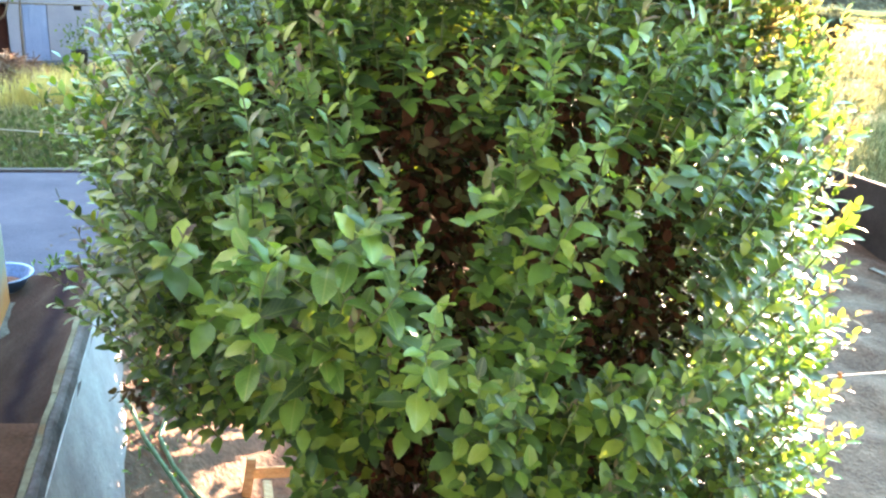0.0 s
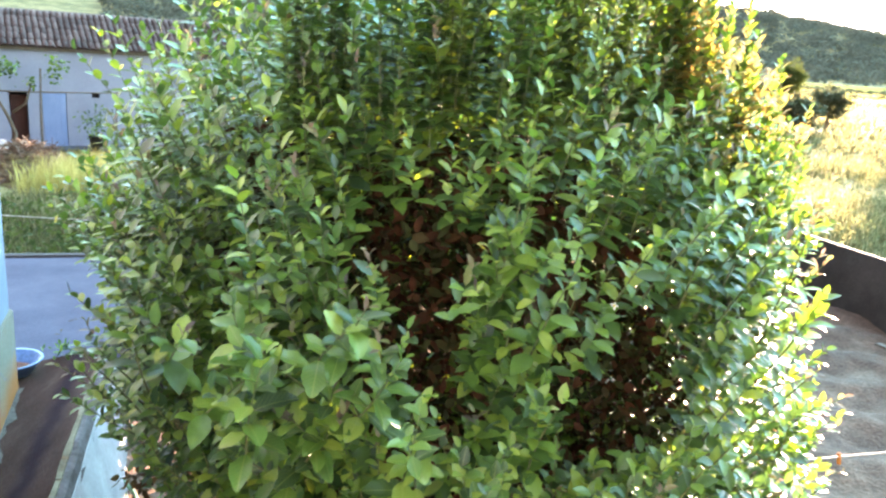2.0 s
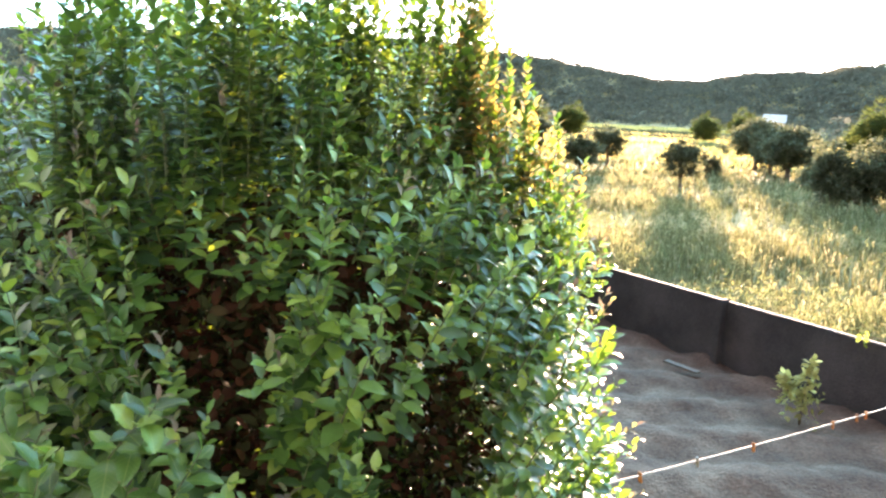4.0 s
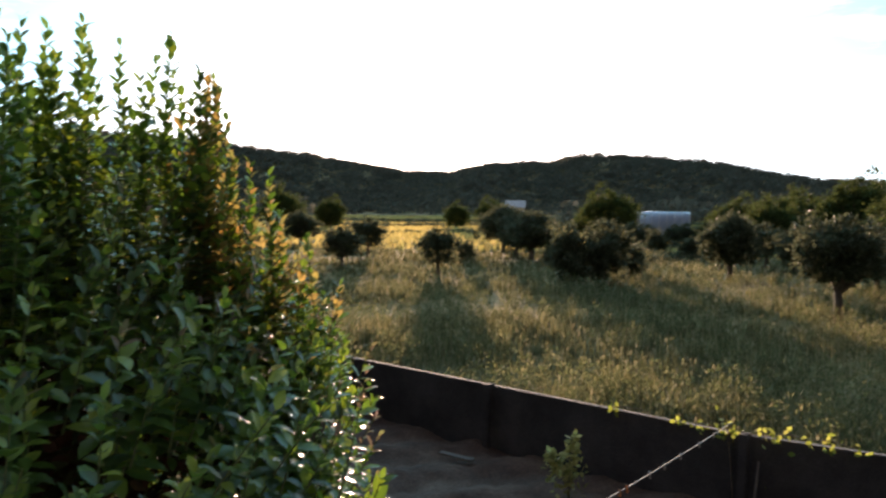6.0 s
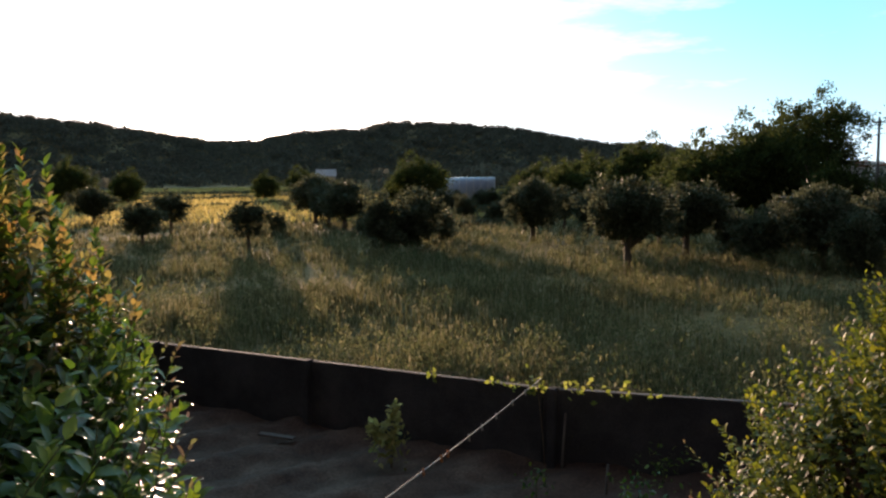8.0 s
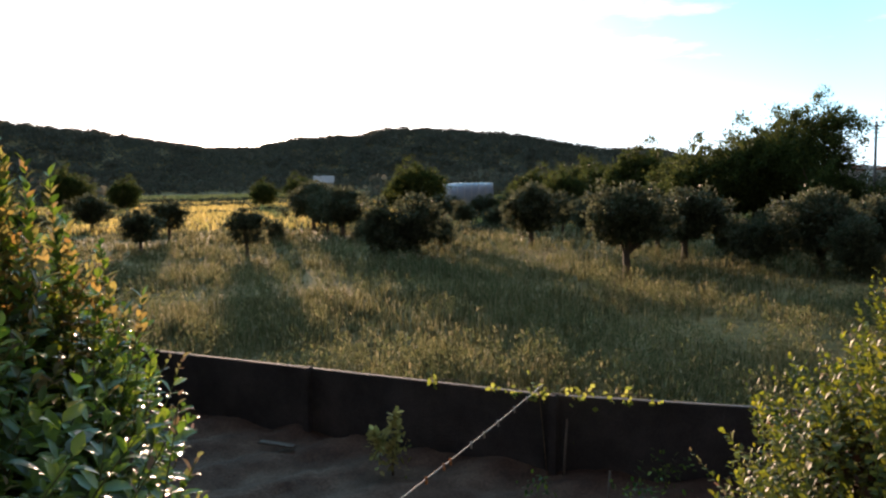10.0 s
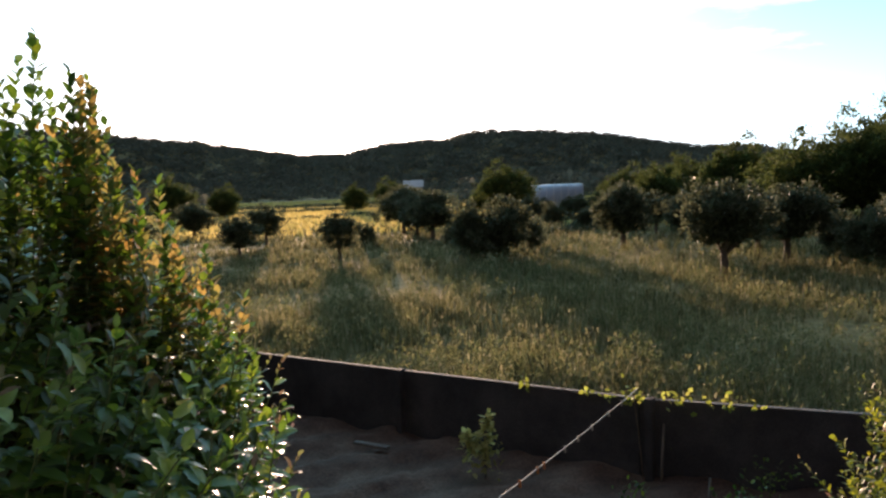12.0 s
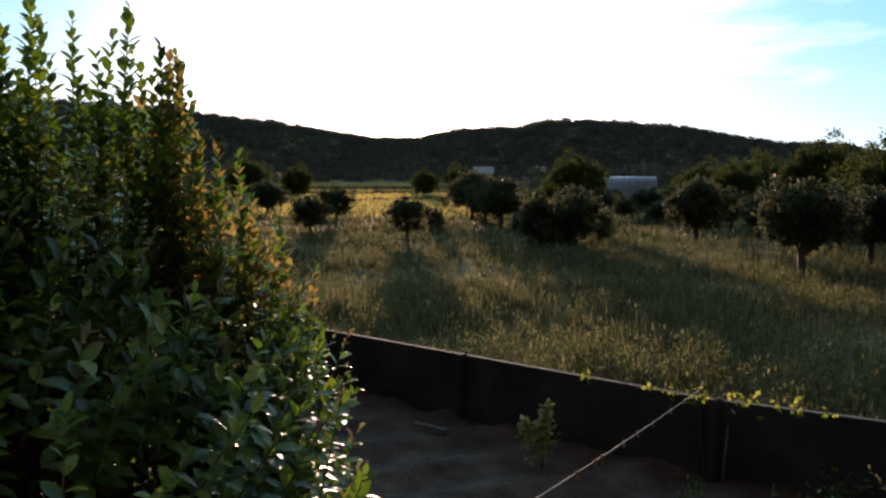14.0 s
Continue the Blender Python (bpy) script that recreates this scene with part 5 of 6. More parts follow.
def build_hose():
    pts = [(-2.35, 6.05), (-1.95, 5.92), (-1.75, 5.70), (-1.68, 5.40), (-1.66, 5.15), (-1.50, 4.96), (-1.25, 4.80), (-1.0, 4.55), (-0.9, 4.2)]
    pts2 = [(-2.1, 5.35), (-1.9, 5.25), (-1.72, 5.02), (-1.5, 4.85), (-1.3, 4.68), (-1.2, 4.3)]
    ob = thing("hose", "green garden hose lying in loose coils on the soil", "hose", (-1.7, 5.0, 0.4))
    for k, ps in enumerate((pts, pts2)):
        path = []
        for i in range(len(ps) - 1):
            for j in range(4):
                f = j / 4
                a, b = Vector(ps[i]), Vector(ps[i + 1])
                p = a.lerp(b, f)
                path.append((p.x, p.y, float(ground_z(p.x, p.y)) + 0.075 + 0.02 * k))
        part("coil", Geo().tube(path, 0.016, 8).mesh("coil", M_HOSE, True), ob)
    q = np.random.default_rng(51)
    n = 260
    x, y = q.normal(-1.75, 0.14, n), q.normal(5.05, 0.22, n)
    p = np.stack([x, y, ground_z(x, y) + q.uniform(0.02, 0.09, n)], 1)[: n // 3]
    n = n // 3
    V, F = leaf_arrays(p, q.normal(0, 1, p.shape) + (0, 0, 0.7), q.normal(0, 0.6, p.shape) + (0, 0, 1), q.uniform(0.04, 0.09, n), q.uniform(0.015, 0.035, n))
    whole("soil_weeds", array_mesh("soil_weeds", V, F, M_LEAVES), "small yellow-green weeds round the hose", "weeds", kind="stuff")


build_hose()


def build_terrace_litter():
    q = np.random.default_rng(77)
    for i in range(16):
        x, y = q.uniform(-3.0, -2.35), q.uniform(5.7, 8.6)
        V, F = leaf_arrays(np.array([(x, y, 1.612)]), q.normal(0, 1, (1, 3)) * (1, 1, 0.05), np.array([[0.1, 0.05, 1.0]]), [q.uniform(0.035, 0.06)], [q.uniform(0.02, 0.03)])
        whole("fallen_leaf", array_mesh("fallen_leaf", V, F, M_DRYLEAF), "withered brown leaf lying on the terrace slab", "leaf", group="fallen leaves")
    n = 34
    p = np.array((-2.70, 5.98, 1.60)) + q.normal(0, 0.06, (n, 3)) * (1, 1, 0.0) + np.stack([0 * np.arange(n), 0 * np.arange(n), q.uniform(0.0, 0.10, n)], 1)
    V, F = leaf_arrays(p, q.normal(0, 1, p.shape) + (0, 0, 0.7), q.normal(0, 0.6, p.shape) + (0, 0, 1), q.uniform(0.04, 0.08, n), q.uniform(0.015, 0.03, n))
    whole("crack_weed", array_mesh("crack_weed", V, F, M_LEAVES), "small green weed growing by the house corner", "weed", kind="stuff")


build_terrace_litter()


# ---- trees in the field ----
def tree_mesh_arrays(q, height, spread, clear, clumps, per, card, lumps):
    """A crown of clumps of small leaf blades: gives arrays, and the clump centres for the limbs."""
    C = []
    while len(C) < clumps:
        p = q.uniform(-1, 1, 3)
        r = np.linalg.norm(p)
        if r > 1 or (r < 0.45 and q.random() < 0.7):
            continue
        p = p * (1 + lumps * noise.noise(tuple(p * 1.7 + spread * 3.1)) + 0.13 * q.normal())
        C.append((p[0] * spread, p[1] * spread, clear + (height - clear) * (0.5 + 0.5 * p[2] * (1 - 0.15 * abs(p[0])))))
    C = np.array(C)
    rad = np.repeat(spread * q.uniform(0.07, 0.22, clumps), per)[:, None]
    P = np.repeat(C, per, 0) + q.normal(0, 1, (clumps * per, 3)) * rad * (0.7, 0.7, 0.6)
    out = unit(P - np.array((0, 0, clear + (height - clear) * 0.45)))
    V, F = leaf_arrays(P, out + q.normal(0, 0.9, P.shape), q.normal(0, 0.9, P.shape) + (0, 0, 0.6), card * q.uniform(0.6, 1.4, len(P)), card * q.uniform(0.3, 0.6, len(P)),
                       CARD_V, CARD_F)
    return V, F, C


def build_tree(name, label, at, seed, height, spread, clear, clumps, per, card, mat, trunk_r, group=""):
    q = np.random.default_rng(seed)
    V, F, C = tree_mesh_arrays(q, height, spread, clear, clumps, per, card, 0.75 if mat == M_OLIVE else 0.42)
    ob = thing(name, label, "tree", (0, 0, 0), group=group)
    fork = clear * 0.75
    part("trunk", Geo().tube([(0, 0, -0.3), (0.03 * height * 0.2, 0, fork * 0.5), (0, 0.05, fork + 0.3)], [trunk_r * 1.35, trunk_r, trunk_r * 0.8], 10).mesh("trunk", M_BARK, True), ob)
    for i in range(6):
        c = C[(i * 7) % len(C)]
        path = limb_path(q, (0, 0.03, fork), (c[0] * 0.8, c[1] * 0.8, c[2] * 0.9), 0.1 * spread * 0.3, 6)
        part("limb", Geo().tube(path, list(np.linspace(trunk_r * 0.55, trunk_r * 0.12, 6)), 6).mesh("limb", M_BARK, True), ob)
    part("crown", array_mesh("crown", V, F, mat), ob, kind="stuff")
    ob.location = at
    return ob


def spot(az, d):
    """A place d metres off in a compass direction (degrees from +y) from where the camera stands."""
    return float(EYE_AT[0] + d * math.sin(radians(az))), float(EYE_AT[1] + d * math.cos(radians(az)))


def put(x, y, turn=0.0):
    return Matrix.Translation((x, y, float(ground_z(x, y)))) @ Matrix.Rotation(turn, 4, "Z")


def build_field_trees():
    olives = [build_tree("olive_tree", "rounded grey-green olive tree standing in the tall grass", put(*spot(60.15, 35.5)).translation, 61, 4.25, 1.55, 1.55, 230, 60, 0.20, M_OLIVE,
                         0.17, "olive trees in the field"),
              build_tree("olive_tree", "rounded grey-green olive tree standing in the tall grass", put(*spot(53.3, 53)).translation, 62, 3.95, 1.7, 1.25, 220, 60, 0.22, M_OLIVE,
                         0.17, "olive trees in the field"),
              build_tree("olive_tree", "small olive tree with a thin trunk in the field", put(*spot(32.5, 49)).translation, 63, 2.95, 1.15, 1.05, 130, 50, 0.18, M_OLIVE, 0.11,
                         "olive trees in the field")]
    for k, az, d, s, turn in ((0, 64.2, 42, 0.93, 2.1), (1, 72.9, 40, 0.90, 1.2), (2, 25.4, 55, 0.95, 0.8), (2, 27.3, 66, 1.1, 2.8), (1, 22.4, 86, 0.9, 3.3),
                              (1, 37.3, 78, 1.1, 4.4), (1, 39.4, 66, 0.95, 5.2), (1, 38.3, 70, 0.9, 0.9), (2, 18.5, 60, 1.0, 1.7), (1, 76.0, 44, 0.80, 2.5), (0, 62.3, 46, 0.8, 4.0), (1, 57.4, 62, 0.72, 0.5),
                              (2, 55.6, 66, 1.1, 3.6)):
        m = put(*spot(az, d), turn)
        c = copy_thing(olives[k], m)
        c.scale = (s * 1.15, s * 1.15, s)
    # low dense thickets in the field
    bush = build_tree("shrub", "dense dark shrub thicket in the field", put(*spot(42.4, 45.5)).translation, 64, 3.45, 1.3, 0.2, 190, 50, 0.20, M_OLIVE, 0.1, "shrubs in the field")
    for az, d, s, turn in ((44.7, 47, 1.05, 4.5), (46.5, 52, 0.7, 0.4), (34.6, 60, 0.5, 1.9), (69.0, 40, 0.8, 2.7), (67.2, 46, 0.7, 1.1), (50.6, 75, 0.6, 3.0), (48.3, 80, 0.75, 5.5),
                           (53.6, 84, 1.0, 2.2), (46.7, 96, 0.85, 1.0), (47.7, 97, 0.78, 5.0), (49.5, 96, 0.8, 2.0), (50.5, 94, 0.85, 0.7), (51.6, 88, 0.9, 4.0), (52.2, 100, 0.9, 0.2), (45.9, 70, 0.5, 3.3), (75.0, 38, 0.75, 0.9), (70.8, 47, 0.8, 4.8), (40.9, 58, 0.5, 3.9)):
        c = copy_thing(bush, put(*spot(az, d), turn))
        c.scale = (s, s, s)
    # fruit trees added unseen behind the lemon tree, to shade terrace and back garden
    fruit = build_tree("fruit_tree", "leafy fruit tree added out of sight behind the lemon tree for its shade", put(0.3, 11.0).translation, 68, 4.7, 1.95, 1.35, 190, 70, 0.20, M_WOODS, 0.1, "fruit trees in the yard")
    for x, y, s, turn in ((-0.7, 14.6, 1.0, 2.0), (1.55, 8.7, 0.84, 4.0), (0.35, 8.0, 0.72, 3.1), (1.9, 19.0, 0.95, 1.0), (2.2, 24.0, 0.9, 3.0), (3.2, 30.5, 1.0, 5.0), (4.6, 38.0, 1.0, 0.6)):
        c = copy_thing(fruit, put(x, y, turn))
        c.scale = (s, s, s)
    # tall trees behind the olives on the right
    big = build_tree("broadleaf_tree", "tall airy broadleaf tree with gaps of sky in its crown", put(*spot(72.5, 78)).translation, 65, 11.3, 3.5, 2.6, 230, 84, 0.28, M_WOODS, 0.35,
                     "tall trees beyond the olives")
    dense = build_tree("broadleaf_tree", "dense dark round-crowned tree beyond the olives", put(*spot(68.8, 82)).translation, 66, 8.6, 4.2, 0.6, 200, 90, 0.40, M_WOODS, 0.3,
                       "tall trees beyond the olives")
    for az, d, s, turn in ((66.0, 80, 0.88, 1), (63.6, 90, 0.8, 2.5), (61.0, 105, 1.0, 3.3), (58.3, 112, 0.78, 0.7), (55.8, 92, 0.66, 1.9), (53.6, 104, 0.7, 4.2), (69.9, 86, 1.2, 5),
                           (73.6, 72, 0.62, 2), (45.0, 120, 0.88, 1.4), (43.4, 132, 0.55, 3.7), (79, 70, 0.7, 1), (83, 62, 0.8, 2.2), (57.0, 130, 0.9, 5.5),
                           (60.0, 78, 0.45, 5.8), (52.2, 88, 0.42, 0.3), (36.5, 150, 0.7, 1.2), (33.8, 170, 0.65, 2.9), (12, 70, 0.8, 1.5), (15, 90, 0.9, 2), (21, 150, 0.9, 3),
                           (24.5, 160, 0.7, 4), (88, 75, 0.9, 0.2), (-4, 60, 0.8, 3)):
        c = copy_thing(dense, put(*spot(az, d), turn))
        c.scale = (s, s, s * 0.92)
    x, y = spot(65.0, 100)
    build_tree("poplar_tree", "slim young poplar rising over the tree line", put(x, y).translation, 67, 10.2, 0.75, 2.5, 40, 26, 0.4, M_WOODS, 0.12)


build_field_trees()


def build_far_woods():
    """Wooded hillsides: a canopy of many leaf clumps, one object."""
    q = np.random.default_rng(71)
    n = 11500
    az = np.radians(q.uniform(-22, 84, n))
    r = RIDGE_R * (0.57 + 0.51 * q.random(n) ** 0.75)
    r[:900] = q.uniform(225, 520, 900)
    x, y = EYE_AT[0] + r * np.sin(az), EYE_AT[1] + r * np.cos(az)
    el = np.interp(az, RIDGE_AZ, RIDGE_EL)
    keep = (el > 0.9) | (q.random(n) < 0.4)
    keep &= ~((np.degrees(az) > 23) & (np.degrees(az) < 42) & (r < 470))
    x, y, r = x[keep], y[keep], r[keep]
    n = len(x)
    h = q.uniform(6, 14, n)
    wd = q.uniform(3.6, 7.2, n)
    c = np.stack([x, y, ground_z(x, y) + h * 0.38 - 1.7], 1)
    per = 44
    d = unit(q.normal(0, 1, (n, per, 3)))
    d[:, :, 2] = np.abs(d[:, :, 2]) * 1.1 - 0.25
    rad = q.uniform(0.65, 1.05, (n, per, 1))
    P = (c[:, None, :] + d * rad * np.stack([wd, wd, h * 0.5], 1)[:, None, :]).reshape(-1, 3)
    D = d.reshape(-1, 3)
    size = np.repeat(wd, per) * q.uniform(0.18, 0.42, n * per)
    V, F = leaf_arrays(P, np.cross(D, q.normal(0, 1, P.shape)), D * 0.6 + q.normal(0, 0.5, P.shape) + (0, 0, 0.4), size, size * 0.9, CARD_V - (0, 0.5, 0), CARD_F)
    whole("far_woods", array_mesh("far_woods", V, F, M_HAZY_WOODS), "pine and scrub woods in haze-greyed green covering the low hills", "woods", kind="stuff")


build_far_woods()


def build_hedgerows():
    """Low hedges and bramble banks between the strips of the far field."""
    q = np.random.default_rng(73)
    for d, a0, a1, h in ((118, 22, 41, 0.55), (165, 20, 46, 0.7), (212, 18, 52, 0.9), (84, 46, 58, 1.1), (70, 47.5, 56, 0.7)):
        n = int((a1 - a0) * d / 22)
        az = np.radians(np.linspace(a0, a1, n) + q.normal(0, 0.25, n))
        keep = q.random(n) < 0.8
        r = d + q.normal(0, 0.02 * d, n) + 0.25 * d * (np.degrees(az) - a0) / (a1 - a0)
        x, y = (EYE_AT[0] + r * np.sin(az))[keep], (EYE_AT[1] + r * np.cos(az))[keep]
        n, per = len(x), 170
        hh = np.repeat(h * q.uniform(0.5, 1.25, n), per)
        c = np.repeat(np.stack([x, y, ground_z(x, y)], 1), per, 0)
        f = np.abs(q.normal(0, 0.5, n * per))
        P = c + q.normal(0, 1, (n * per, 3)) * np.stack([hh * 0.75, hh * 0.75, 0 * hh], 1) + np.stack([0 * hh, 0 * hh, hh * np.clip(f, 0, 1.1)], 1)
        size = q.uniform(0.10, 0.24, n * per) * (1 + d / 120)
        V, F = leaf_arrays(P, q.normal(0, 1, P.shape) + (0, 0, 0.5), q.normal(0, 0.8, P.shape) + (0, 0, 0.7), size, size * 0.6, CARD_V, CARD_F)
        whole("hedgerow", array_mesh("hedgerow", V, F, M_OLIVE), "low scrubby hedgerow between strips of the far field", "hedge", kind="stuff")


build_hedgerows()


# ---- grass of the field ----
def build_field_grass():
    q = np.random.default_rng(81)
    n = 62000
    az = np.radians(q.uniform(10, 92, n))
    r = 8 + 82 * q.random(n) ** 1.55
    x, y = EYE_AT[0] + r * np.sin(az), EYE_AT[1] + r * np.cos(az)
    keep = (x > fence_x(y) + 0.25) & (y < 90)
    lush = np.array([noise.noise((a * 0.16, b * 0.16, 2.0)) for a, b in zip(x, y)])
    keep &= q.random(n) < 0.62 + 0.9 * lush
    x, y, r, lush = x[keep], y[keep], r[keep], lush[keep]
    n, k = len(x), 5
    x, y, r, lush = (np.repeat(a, k) for a in (x, y, r, lush))
    x, y = x + q.normal(0, 0.09, n * k), y + q.normal(0, 0.09, n * k)
    p = np.stack([x, y, ground_z(x, y) - 0.02], 1)
    tall = np.repeat(np.array([noise.noise((a * 0.9, b * 0.9, 7.0)) for a, b in zip(x[::k], y[::k])]), k)
    h = q.uniform(0.18, 0.58, n * k) * (1 + 0.6 * lush) * (1 + 0.9 * tall)
    w = q.uniform(0.010, 0.020, n * k) * (1 + r / 26)
    V, F, tip = blade_arrays(p, h, w, q.uniform(0.05, 0.55, n * k), q)
    whole("field_grass", array_mesh("field_grass", V, F, M_GRASS), "tall wild grass of the field, green and straw-coloured", "grass", kind="stuff")
    # dry standing grass of the far field
    m = 105000
    az, r2 = np.radians(q.uniform(8, 70, m)), 78 + 330 * q.random(m) ** 0.9
    fx, fy = EYE_AT[0] + r2 * np.sin(az), EYE_AT[1] + r2 * np.cos(az)
    p = np.stack([fx, fy, ground_z(fx, fy) - 0.05], 1)
    V2, F2, _ = blade_arrays(p, q.uniform(0.4, 0.95, m), q.uniform(0.10, 0.30, m), q.uniform(0.1, 0.6, m), q)
    whole("dry_meadow", array_mesh("dry_meadow", V2, F2, M_DRYGRASS), "dry golden meadow grass at the field's far end", "grass", kind="stuff")
    # seed heads and pale flower heads on some of the stems
    pick = q.random(n * k) < 0.08
    t = tip[pick] + q.normal(0, 0.02, (pick.sum(), 3))
    s = q.uniform(0.05, 0.11, len(t)) * (1 + r[pick] / 40)
    V, F = leaf_arrays(t, q.normal(0, 0.35, t.shape) + (0, 0, 1), q.normal(0, 1, t.shape) * (1, 1, 0.1), s, s * 0.35, CARD_V, CARD_F)
    whole("seed_heads", array_mesh("seed_heads", V, F, M_SEED), "pale seed heads on the field grass", "grass", kind="stuff")
    # bushy weed stalks standing over the grass
    m, per = 5200, 46
    az, rr = np.radians(q.uniform(14, 88, m)), 10 + 42 * q.random(m) ** 1.3
    sx, sy = EYE_AT[0] + rr * np.sin(az), EYE_AT[1] + rr * np.cos(az)
    ok = (sx > fence_x(sy) + 0.3) & (np.array([noise.noise((a * 0.22, b * 0.22, 4.0)) for a, b in zip(sx, sy)]) + q.normal(0, 0.2, m) > -0.05)
    sx, sy = sx[ok], sy[ok]
    sh = np.repeat(q.uniform(0.45, 1.05, len(sx)), per)
    f = q.uniform(0.25, 1.0, len(sh))
    sp = np.repeat(np.stack([sx, sy, ground_z(sx, sy)], 1), per, 0) + np.stack([0 * f, 0 * f, f * sh], 1)
    sp += q.normal(0, 1, sp.shape) * (0.27 * (1.1 - 0.7 * f) * sh)[:, None] * (1, 1, 0.3)
    ln = q.uniform(0.06, 0.14, len(sp))
    V, F = leaf_arrays(sp, q.normal(0, 0.7, sp.shape) + (0, 0, 0.9), q.normal(0, 1, sp.shape), ln, ln * q.uniform(0.14, 0.30, len(ln)), CARD_V, CARD_F)
    whole("weed_stalks", array_mesh("weed_stalks", V, F, M_WEED), "bushy sunlit weed stalks standing over the field grass", "weeds", kind="stuff")
    # broad-leaved weeds near the wall
    m = 5200
    y = q.uniform(3.0, 24, m)
    x = fence_x(y) + 0.2 + np.abs(q.normal(0, 3.2, m))
    p = np.stack([x, y, ground_z(x, y) + q.uniform(0.05, 0.7, m)], 1)
    V, F = leaf_arrays(p, q.normal(0, 1, p.shape) + (0, 0, 0.5), q.normal(0, 0.6, p.shape) + (0, 0, 1), q.uniform(0.05, 0.11, m), q.uniform(0.010, 0.024, m), CARD_V, CARD_F)
    whole("field_weeds", array_mesh("field_weeds", V, F, M_GRASS), "leafy weeds in the grass behind the wall", "weeds", kind="stuff")


build_field_grass()


# ---- far buildings, sign, cables ----
def build_far_things():
    # polytunnel with a pale cover and its end frames
    a, b = Vector((*spot(46.9, 139), 0)), Vector((*spot(50.5, 139), 0))
    u = (b - a).normalized()
    v = Vector((u.y, -u.x, 0))
    if v.dot(Vector((-1, -1, 0))) < 0:
        v = -v
    ob = thing("polytunnel", "long low polytunnel with a pale plastic cover", "polytunnel", tuple(a))

    def arch(p, r, h):
        return [tuple(p + v * (r * math.cos(math.pi * k / 12)) + Vector((0, 0, h * math.sin(math.pi * k / 12) ** 0.8))) for k in range(13)]

    part("cover", Geo().prism(arch(a, 3.0, 4.4), b - a).mesh("cover", M_GLASSHOUSE, True), ob)
    for k in range(8):
        p = a.lerp(b, k / 7)
        part("hoop", Geo().tube(arch(p, 3.02, 4.42), 0.05, 5).mesh("hoop", M_WHITEWALL, True), ob)
    for p, out in ((a, -u), (b, u)):
        part("end_frame", Geo().prism(arch(p + out * 0.02, 2.9, 4.3), out * 0.06).mesh("end_frame", M_GLASSHOUSE), ob)
        part("end_door", Geo().prism([tuple(p + out * 0.1 + v * q + Vector((0, 0, z))) for q, z in ((-0.9, 0), (0.9, 0), (0.9, 2.3), (-0.9, 2.3))], out * 0.05).mesh("end_door", M_WHITEWALL), ob)
    # white house at the foot of the hill
    x, y = spot(38.15, 215)
    h = thing("farmhouse", "small white farmhouse with a pale roof below the hill", "house", (x, y, 0))
    t = radians(52)
    part("wall", Geo().box((x, y, 2.6), (5.4, 5.0, 5.2), t).mesh("wall", M_WHITEWALL), h)
    c, s = math.cos(t), math.sin(t)
    sec = [(x - 3.3 * c, y - 3.3 * s, 5.0), (x, y, 6.9), (x + 3.3 * c, y + 3.3 * s, 5.0)]
    part("roof", Geo().prism([Vector(p) - Vector((-s, c, 0)) * 2.8 for p in sec], Vector((-s, c, 0)) * 5.6).mesh("roof", M_WHITEWALL), h)
    for k in (-1.2, 1.2):
        part("window", Geo().box((x - k * s - c * 2.73, y + k * c - s * 2.73, 3.4), (0.1, 0.9, 1.2), t).mesh("window", M_GLASS_DARK), h)
    # pale board on posts among the trees
    x, y = spot(70.3, 66)
    sg = thing("signboard", "plain white board on two posts among the trees", "sign", (x, y, 0))
    t = -radians(70.3)
    c, s = math.cos(t), math.sin(t)
    part("board", Geo().box((x, y, 2.32), (0.95, 0.06, 0.75), t).mesh("board", M_WHITEWALL, bevel=0.01), sg)
    for k in (-0.35, 0.35):
        part("post", Geo().tube([(x + k * c, y + k * s + 0.05, -0.1), (x + k * c, y + k * s + 0.05, 2.6)], 0.04, 6).mesh("post", M_OLDWOOD), sg)
    # town houses in the distance
    q = random.Random(9)
    for az, d, w, hh, roof in ((73.9, 300, 11, 6, M_WHITEWALL), (74.7, 390, 16, 7, M_REDROOF), (75.5, 430, 15, 8, M_WHITEWALL), (76.6, 360, 13, 7, M_REDROOF), (77.6, 410, 17, 8, M_REDROOF),
                               (75.1, 520, 24, 10, M_REDROOF), (78.6, 340, 13, 7, M_WHITEWALL), (74.2, 460, 15, 7, M_REDROOF)):
        x, y = spot(az, d)
        hs = thing("town_house", "distant pale town house with a low tiled roof", "house", (x, y, 0), group="houses of the far town")
        t = -radians(az) + q.uniform(-0.4, 0.4)
        c, s = math.cos(t), math.sin(t)
        part("wall", Geo().box((x, y, hh / 2 - 0.5), (w, 7, hh + 1), t).mesh("wall", M_WHITEWALL), hs)
        sec = [(x - (w / 2 + 0.4) * c, y - (w / 2 + 0.4) * s, hh), (x, y, hh + 1.6), (x + (w / 2 + 0.4) * c, y + (w / 2 + 0.4) * s, hh)]
        part("roof", Geo().prism([Vector(p) - Vector((-s, c, 0)) * 3.8 for p in sec], Vector((-s, c, 0)) * 7.6).mesh("roof", roof), hs)
        for k in range(3):
            o = (k - 1) * w * 0.3
            part("window", Geo().box((x + o * c + s * 3.53, y + o * s - c * 3.53, hh * 0.6), (1.1, 0.1, 1.4), t).mesh("window", M_GLASS_DARK), hs)
    # power pole and its cables
    x, y = spot(75.9, 72)
    pp = thing("utility_pole", "concrete utility pole with a crossarm and cables", "utility pole", (x, y, 0))
    part("pole", Geo().tube([(x, y, -0.3), (x, y, 8.9)], [0.15, 0.09], 8).mesh("pole", M_CONCRETE, True), pp)
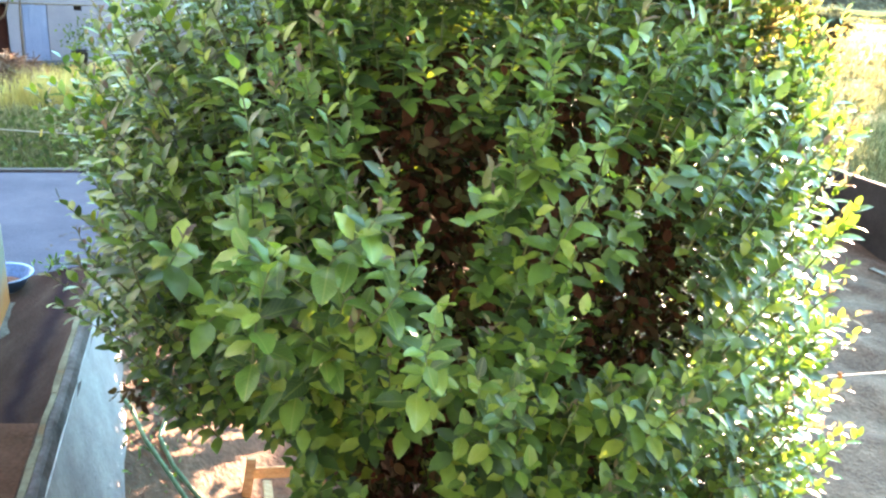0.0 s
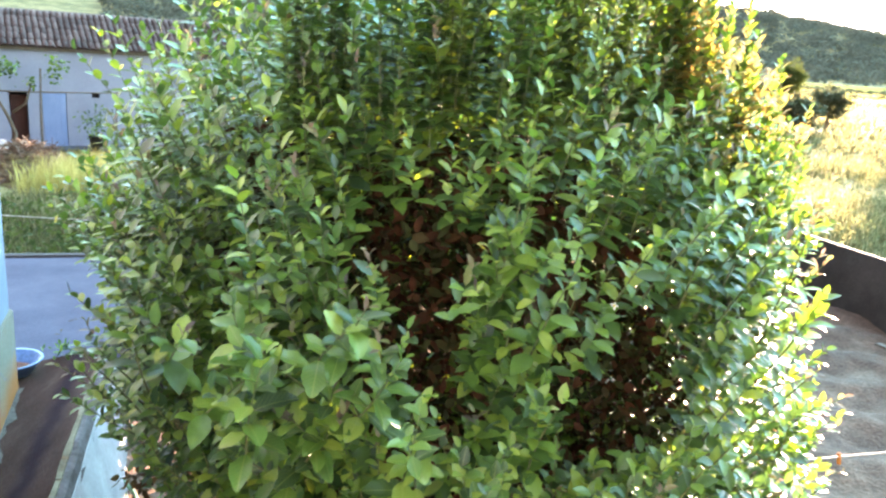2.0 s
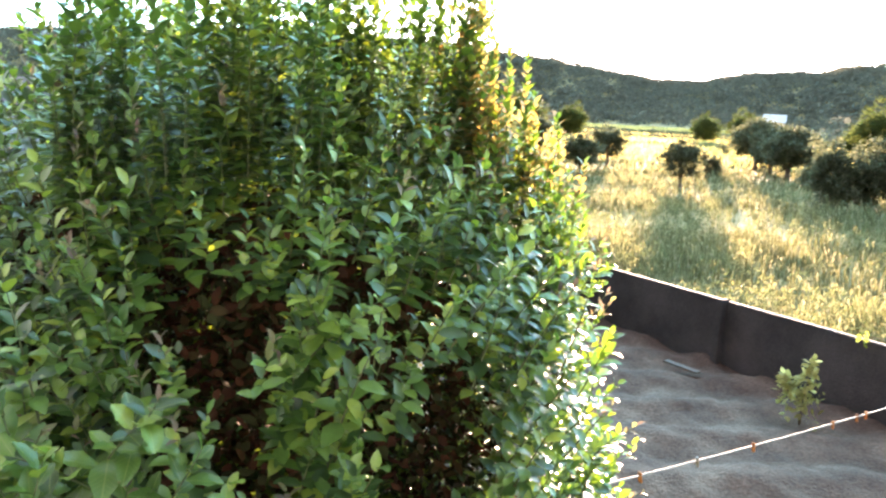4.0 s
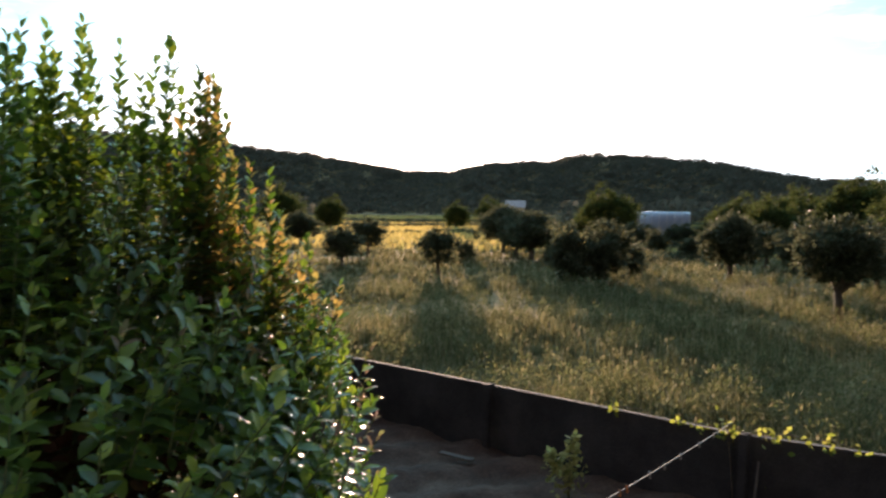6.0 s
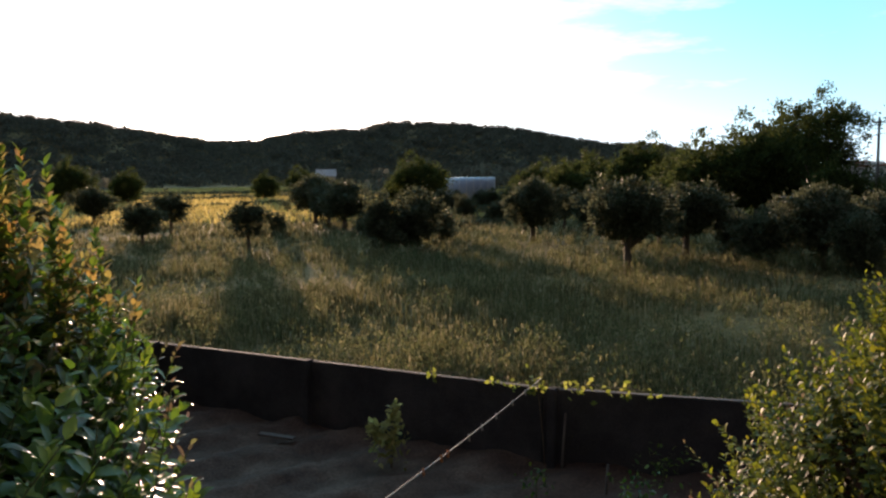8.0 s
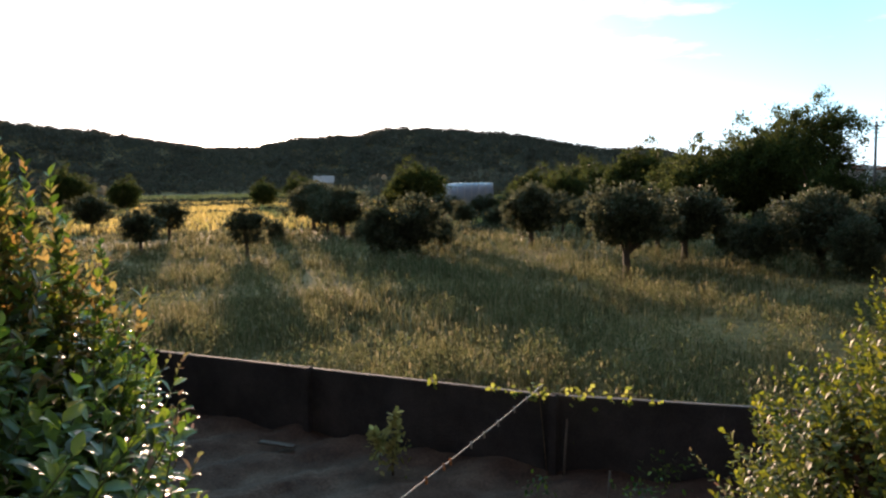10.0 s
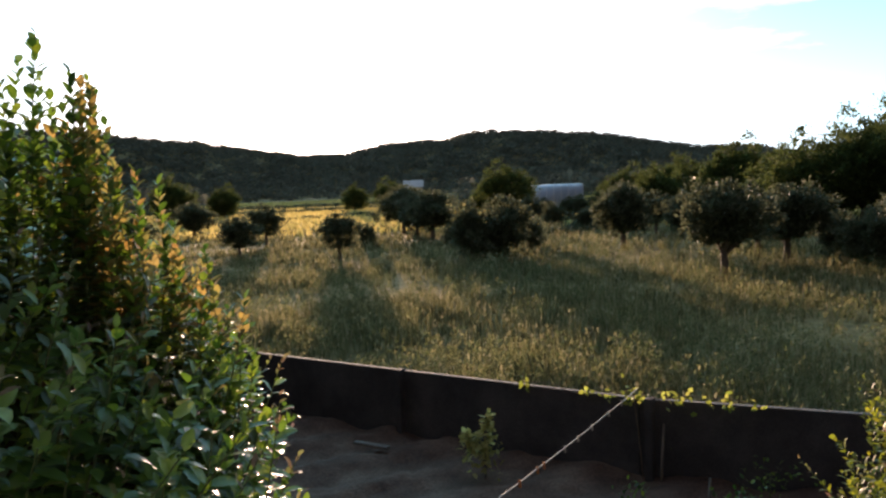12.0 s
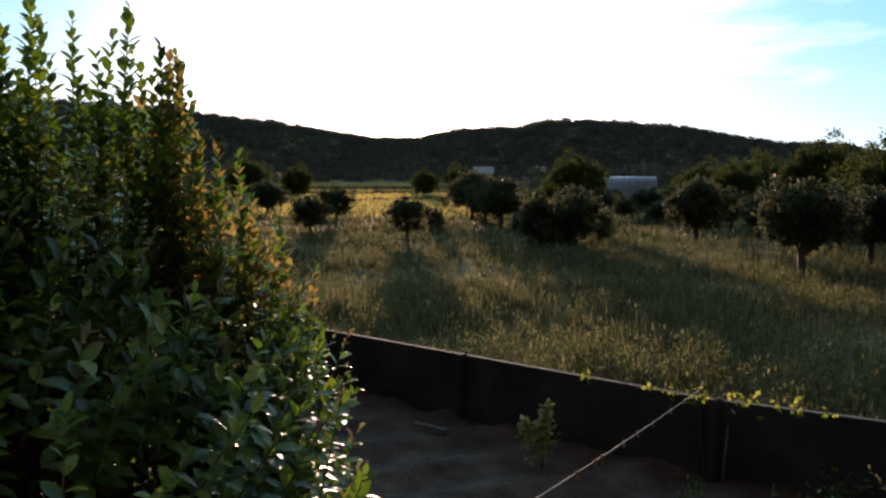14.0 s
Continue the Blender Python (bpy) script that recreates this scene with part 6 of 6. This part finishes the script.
    part("crossarm", Geo().box((x, y, 8.5), (1.6, 0.1, 0.1), -radians(20)).mesh("crossarm", M_OLDWOOD), pp)
    x2, y2 = spot(70.0, 96)
    x3, y3 = spot(95, 60)
    for dz, z2 in ((0.0, 6.5), (-0.9, 6.0)):
        pts = [Vector((x, y, 8.5 + dz)).lerp(Vector((x2, y2, z2)), f) + Vector((0, 0, -2.0 * f * (1 - f))) for f in np.linspace(0, 1, 14)]
        part("cable", Geo().tube(pts, 0.02, 4).mesh("cable", M_WIRE), pp)
        pts = [Vector((x, y, 8.5 + dz)).lerp(Vector((x3, y3, 9.5 + dz)), f) + Vector((0, 0, -2.5 * f * (1 - f))) for f in np.linspace(0, 1, 14)]
        part("cable", Geo().tube(pts, 0.02, 4).mesh("cable", M_WIRE), pp)


def build_car(x, y, turn):
    """A small parked car: body, cabin glass, wheels."""
    z = float(ground_z(x, y))
    ob = thing("car", "small pale car parked at the far roadside", "car", (x, y, z))
    c, s = math.cos(turn), math.sin(turn)

    def at(l, w, h):
        return (x + l * c - w * s, y + l * s + w * c, z + h)

    side = ((-2.0, 0.35), (2.0, 0.35), (2.05, 0.75), (1.15, 0.9), (-1.6, 0.95), (-2.05, 0.8))
    part("body", Geo().prism([at(l, -0.8, h) for l, h in side], Vector(at(0, 0.8, 0)) - Vector(at(0, -0.8, 0))).mesh("body", M_WHITEWALL, bevel=0.05), ob)
    top = ((-1.6, 0.95), (1.1, 0.9), (0.55, 1.42), (-1.1, 1.45))
    part("cabin", Geo().prism([at(l, -0.72, h) for l, h in top], Vector(at(0, 0.72, 0)) - Vector(at(0, -0.72, 0))).mesh("cabin", M_GLASS_DARK, bevel=0.04), ob)
    for l in (-1.25, 1.25):
        for w in (-0.78, 0.78):
            part("wheel", Geo().tube([at(l, w - 0.1, 0.31), at(l, w + 0.1, 0.31)], 0.31, 14).mesh("wheel", M_BLACK, True), ob)


build_far_things()
build_car(*spot(75.75, 190), -radians(70))


def build_hilltop_house():
    x, y = spot(54.6, 430)
    z = float(ground_z(x, y))
    ob = thing("hilltop_house", "small pale house on the wooded ridge", "house", (x, y, z))
    part("wall", Geo().box((x, y, z + 2.5), (8, 6, 5), 0.6).mesh("wall", M_WHITEWALL), ob)
    part("roof", Geo().box((x, y, z + 5.3), (9, 7, 0.6), 0.6).mesh("roof", M_REDROOF), ob)
    part("turret", Geo().box((x + 2, y, z + 6.2), (2.4, 2.4, 1.4), 0.6).mesh("turret", M_WHITEWALL), ob)


build_hilltop_house()
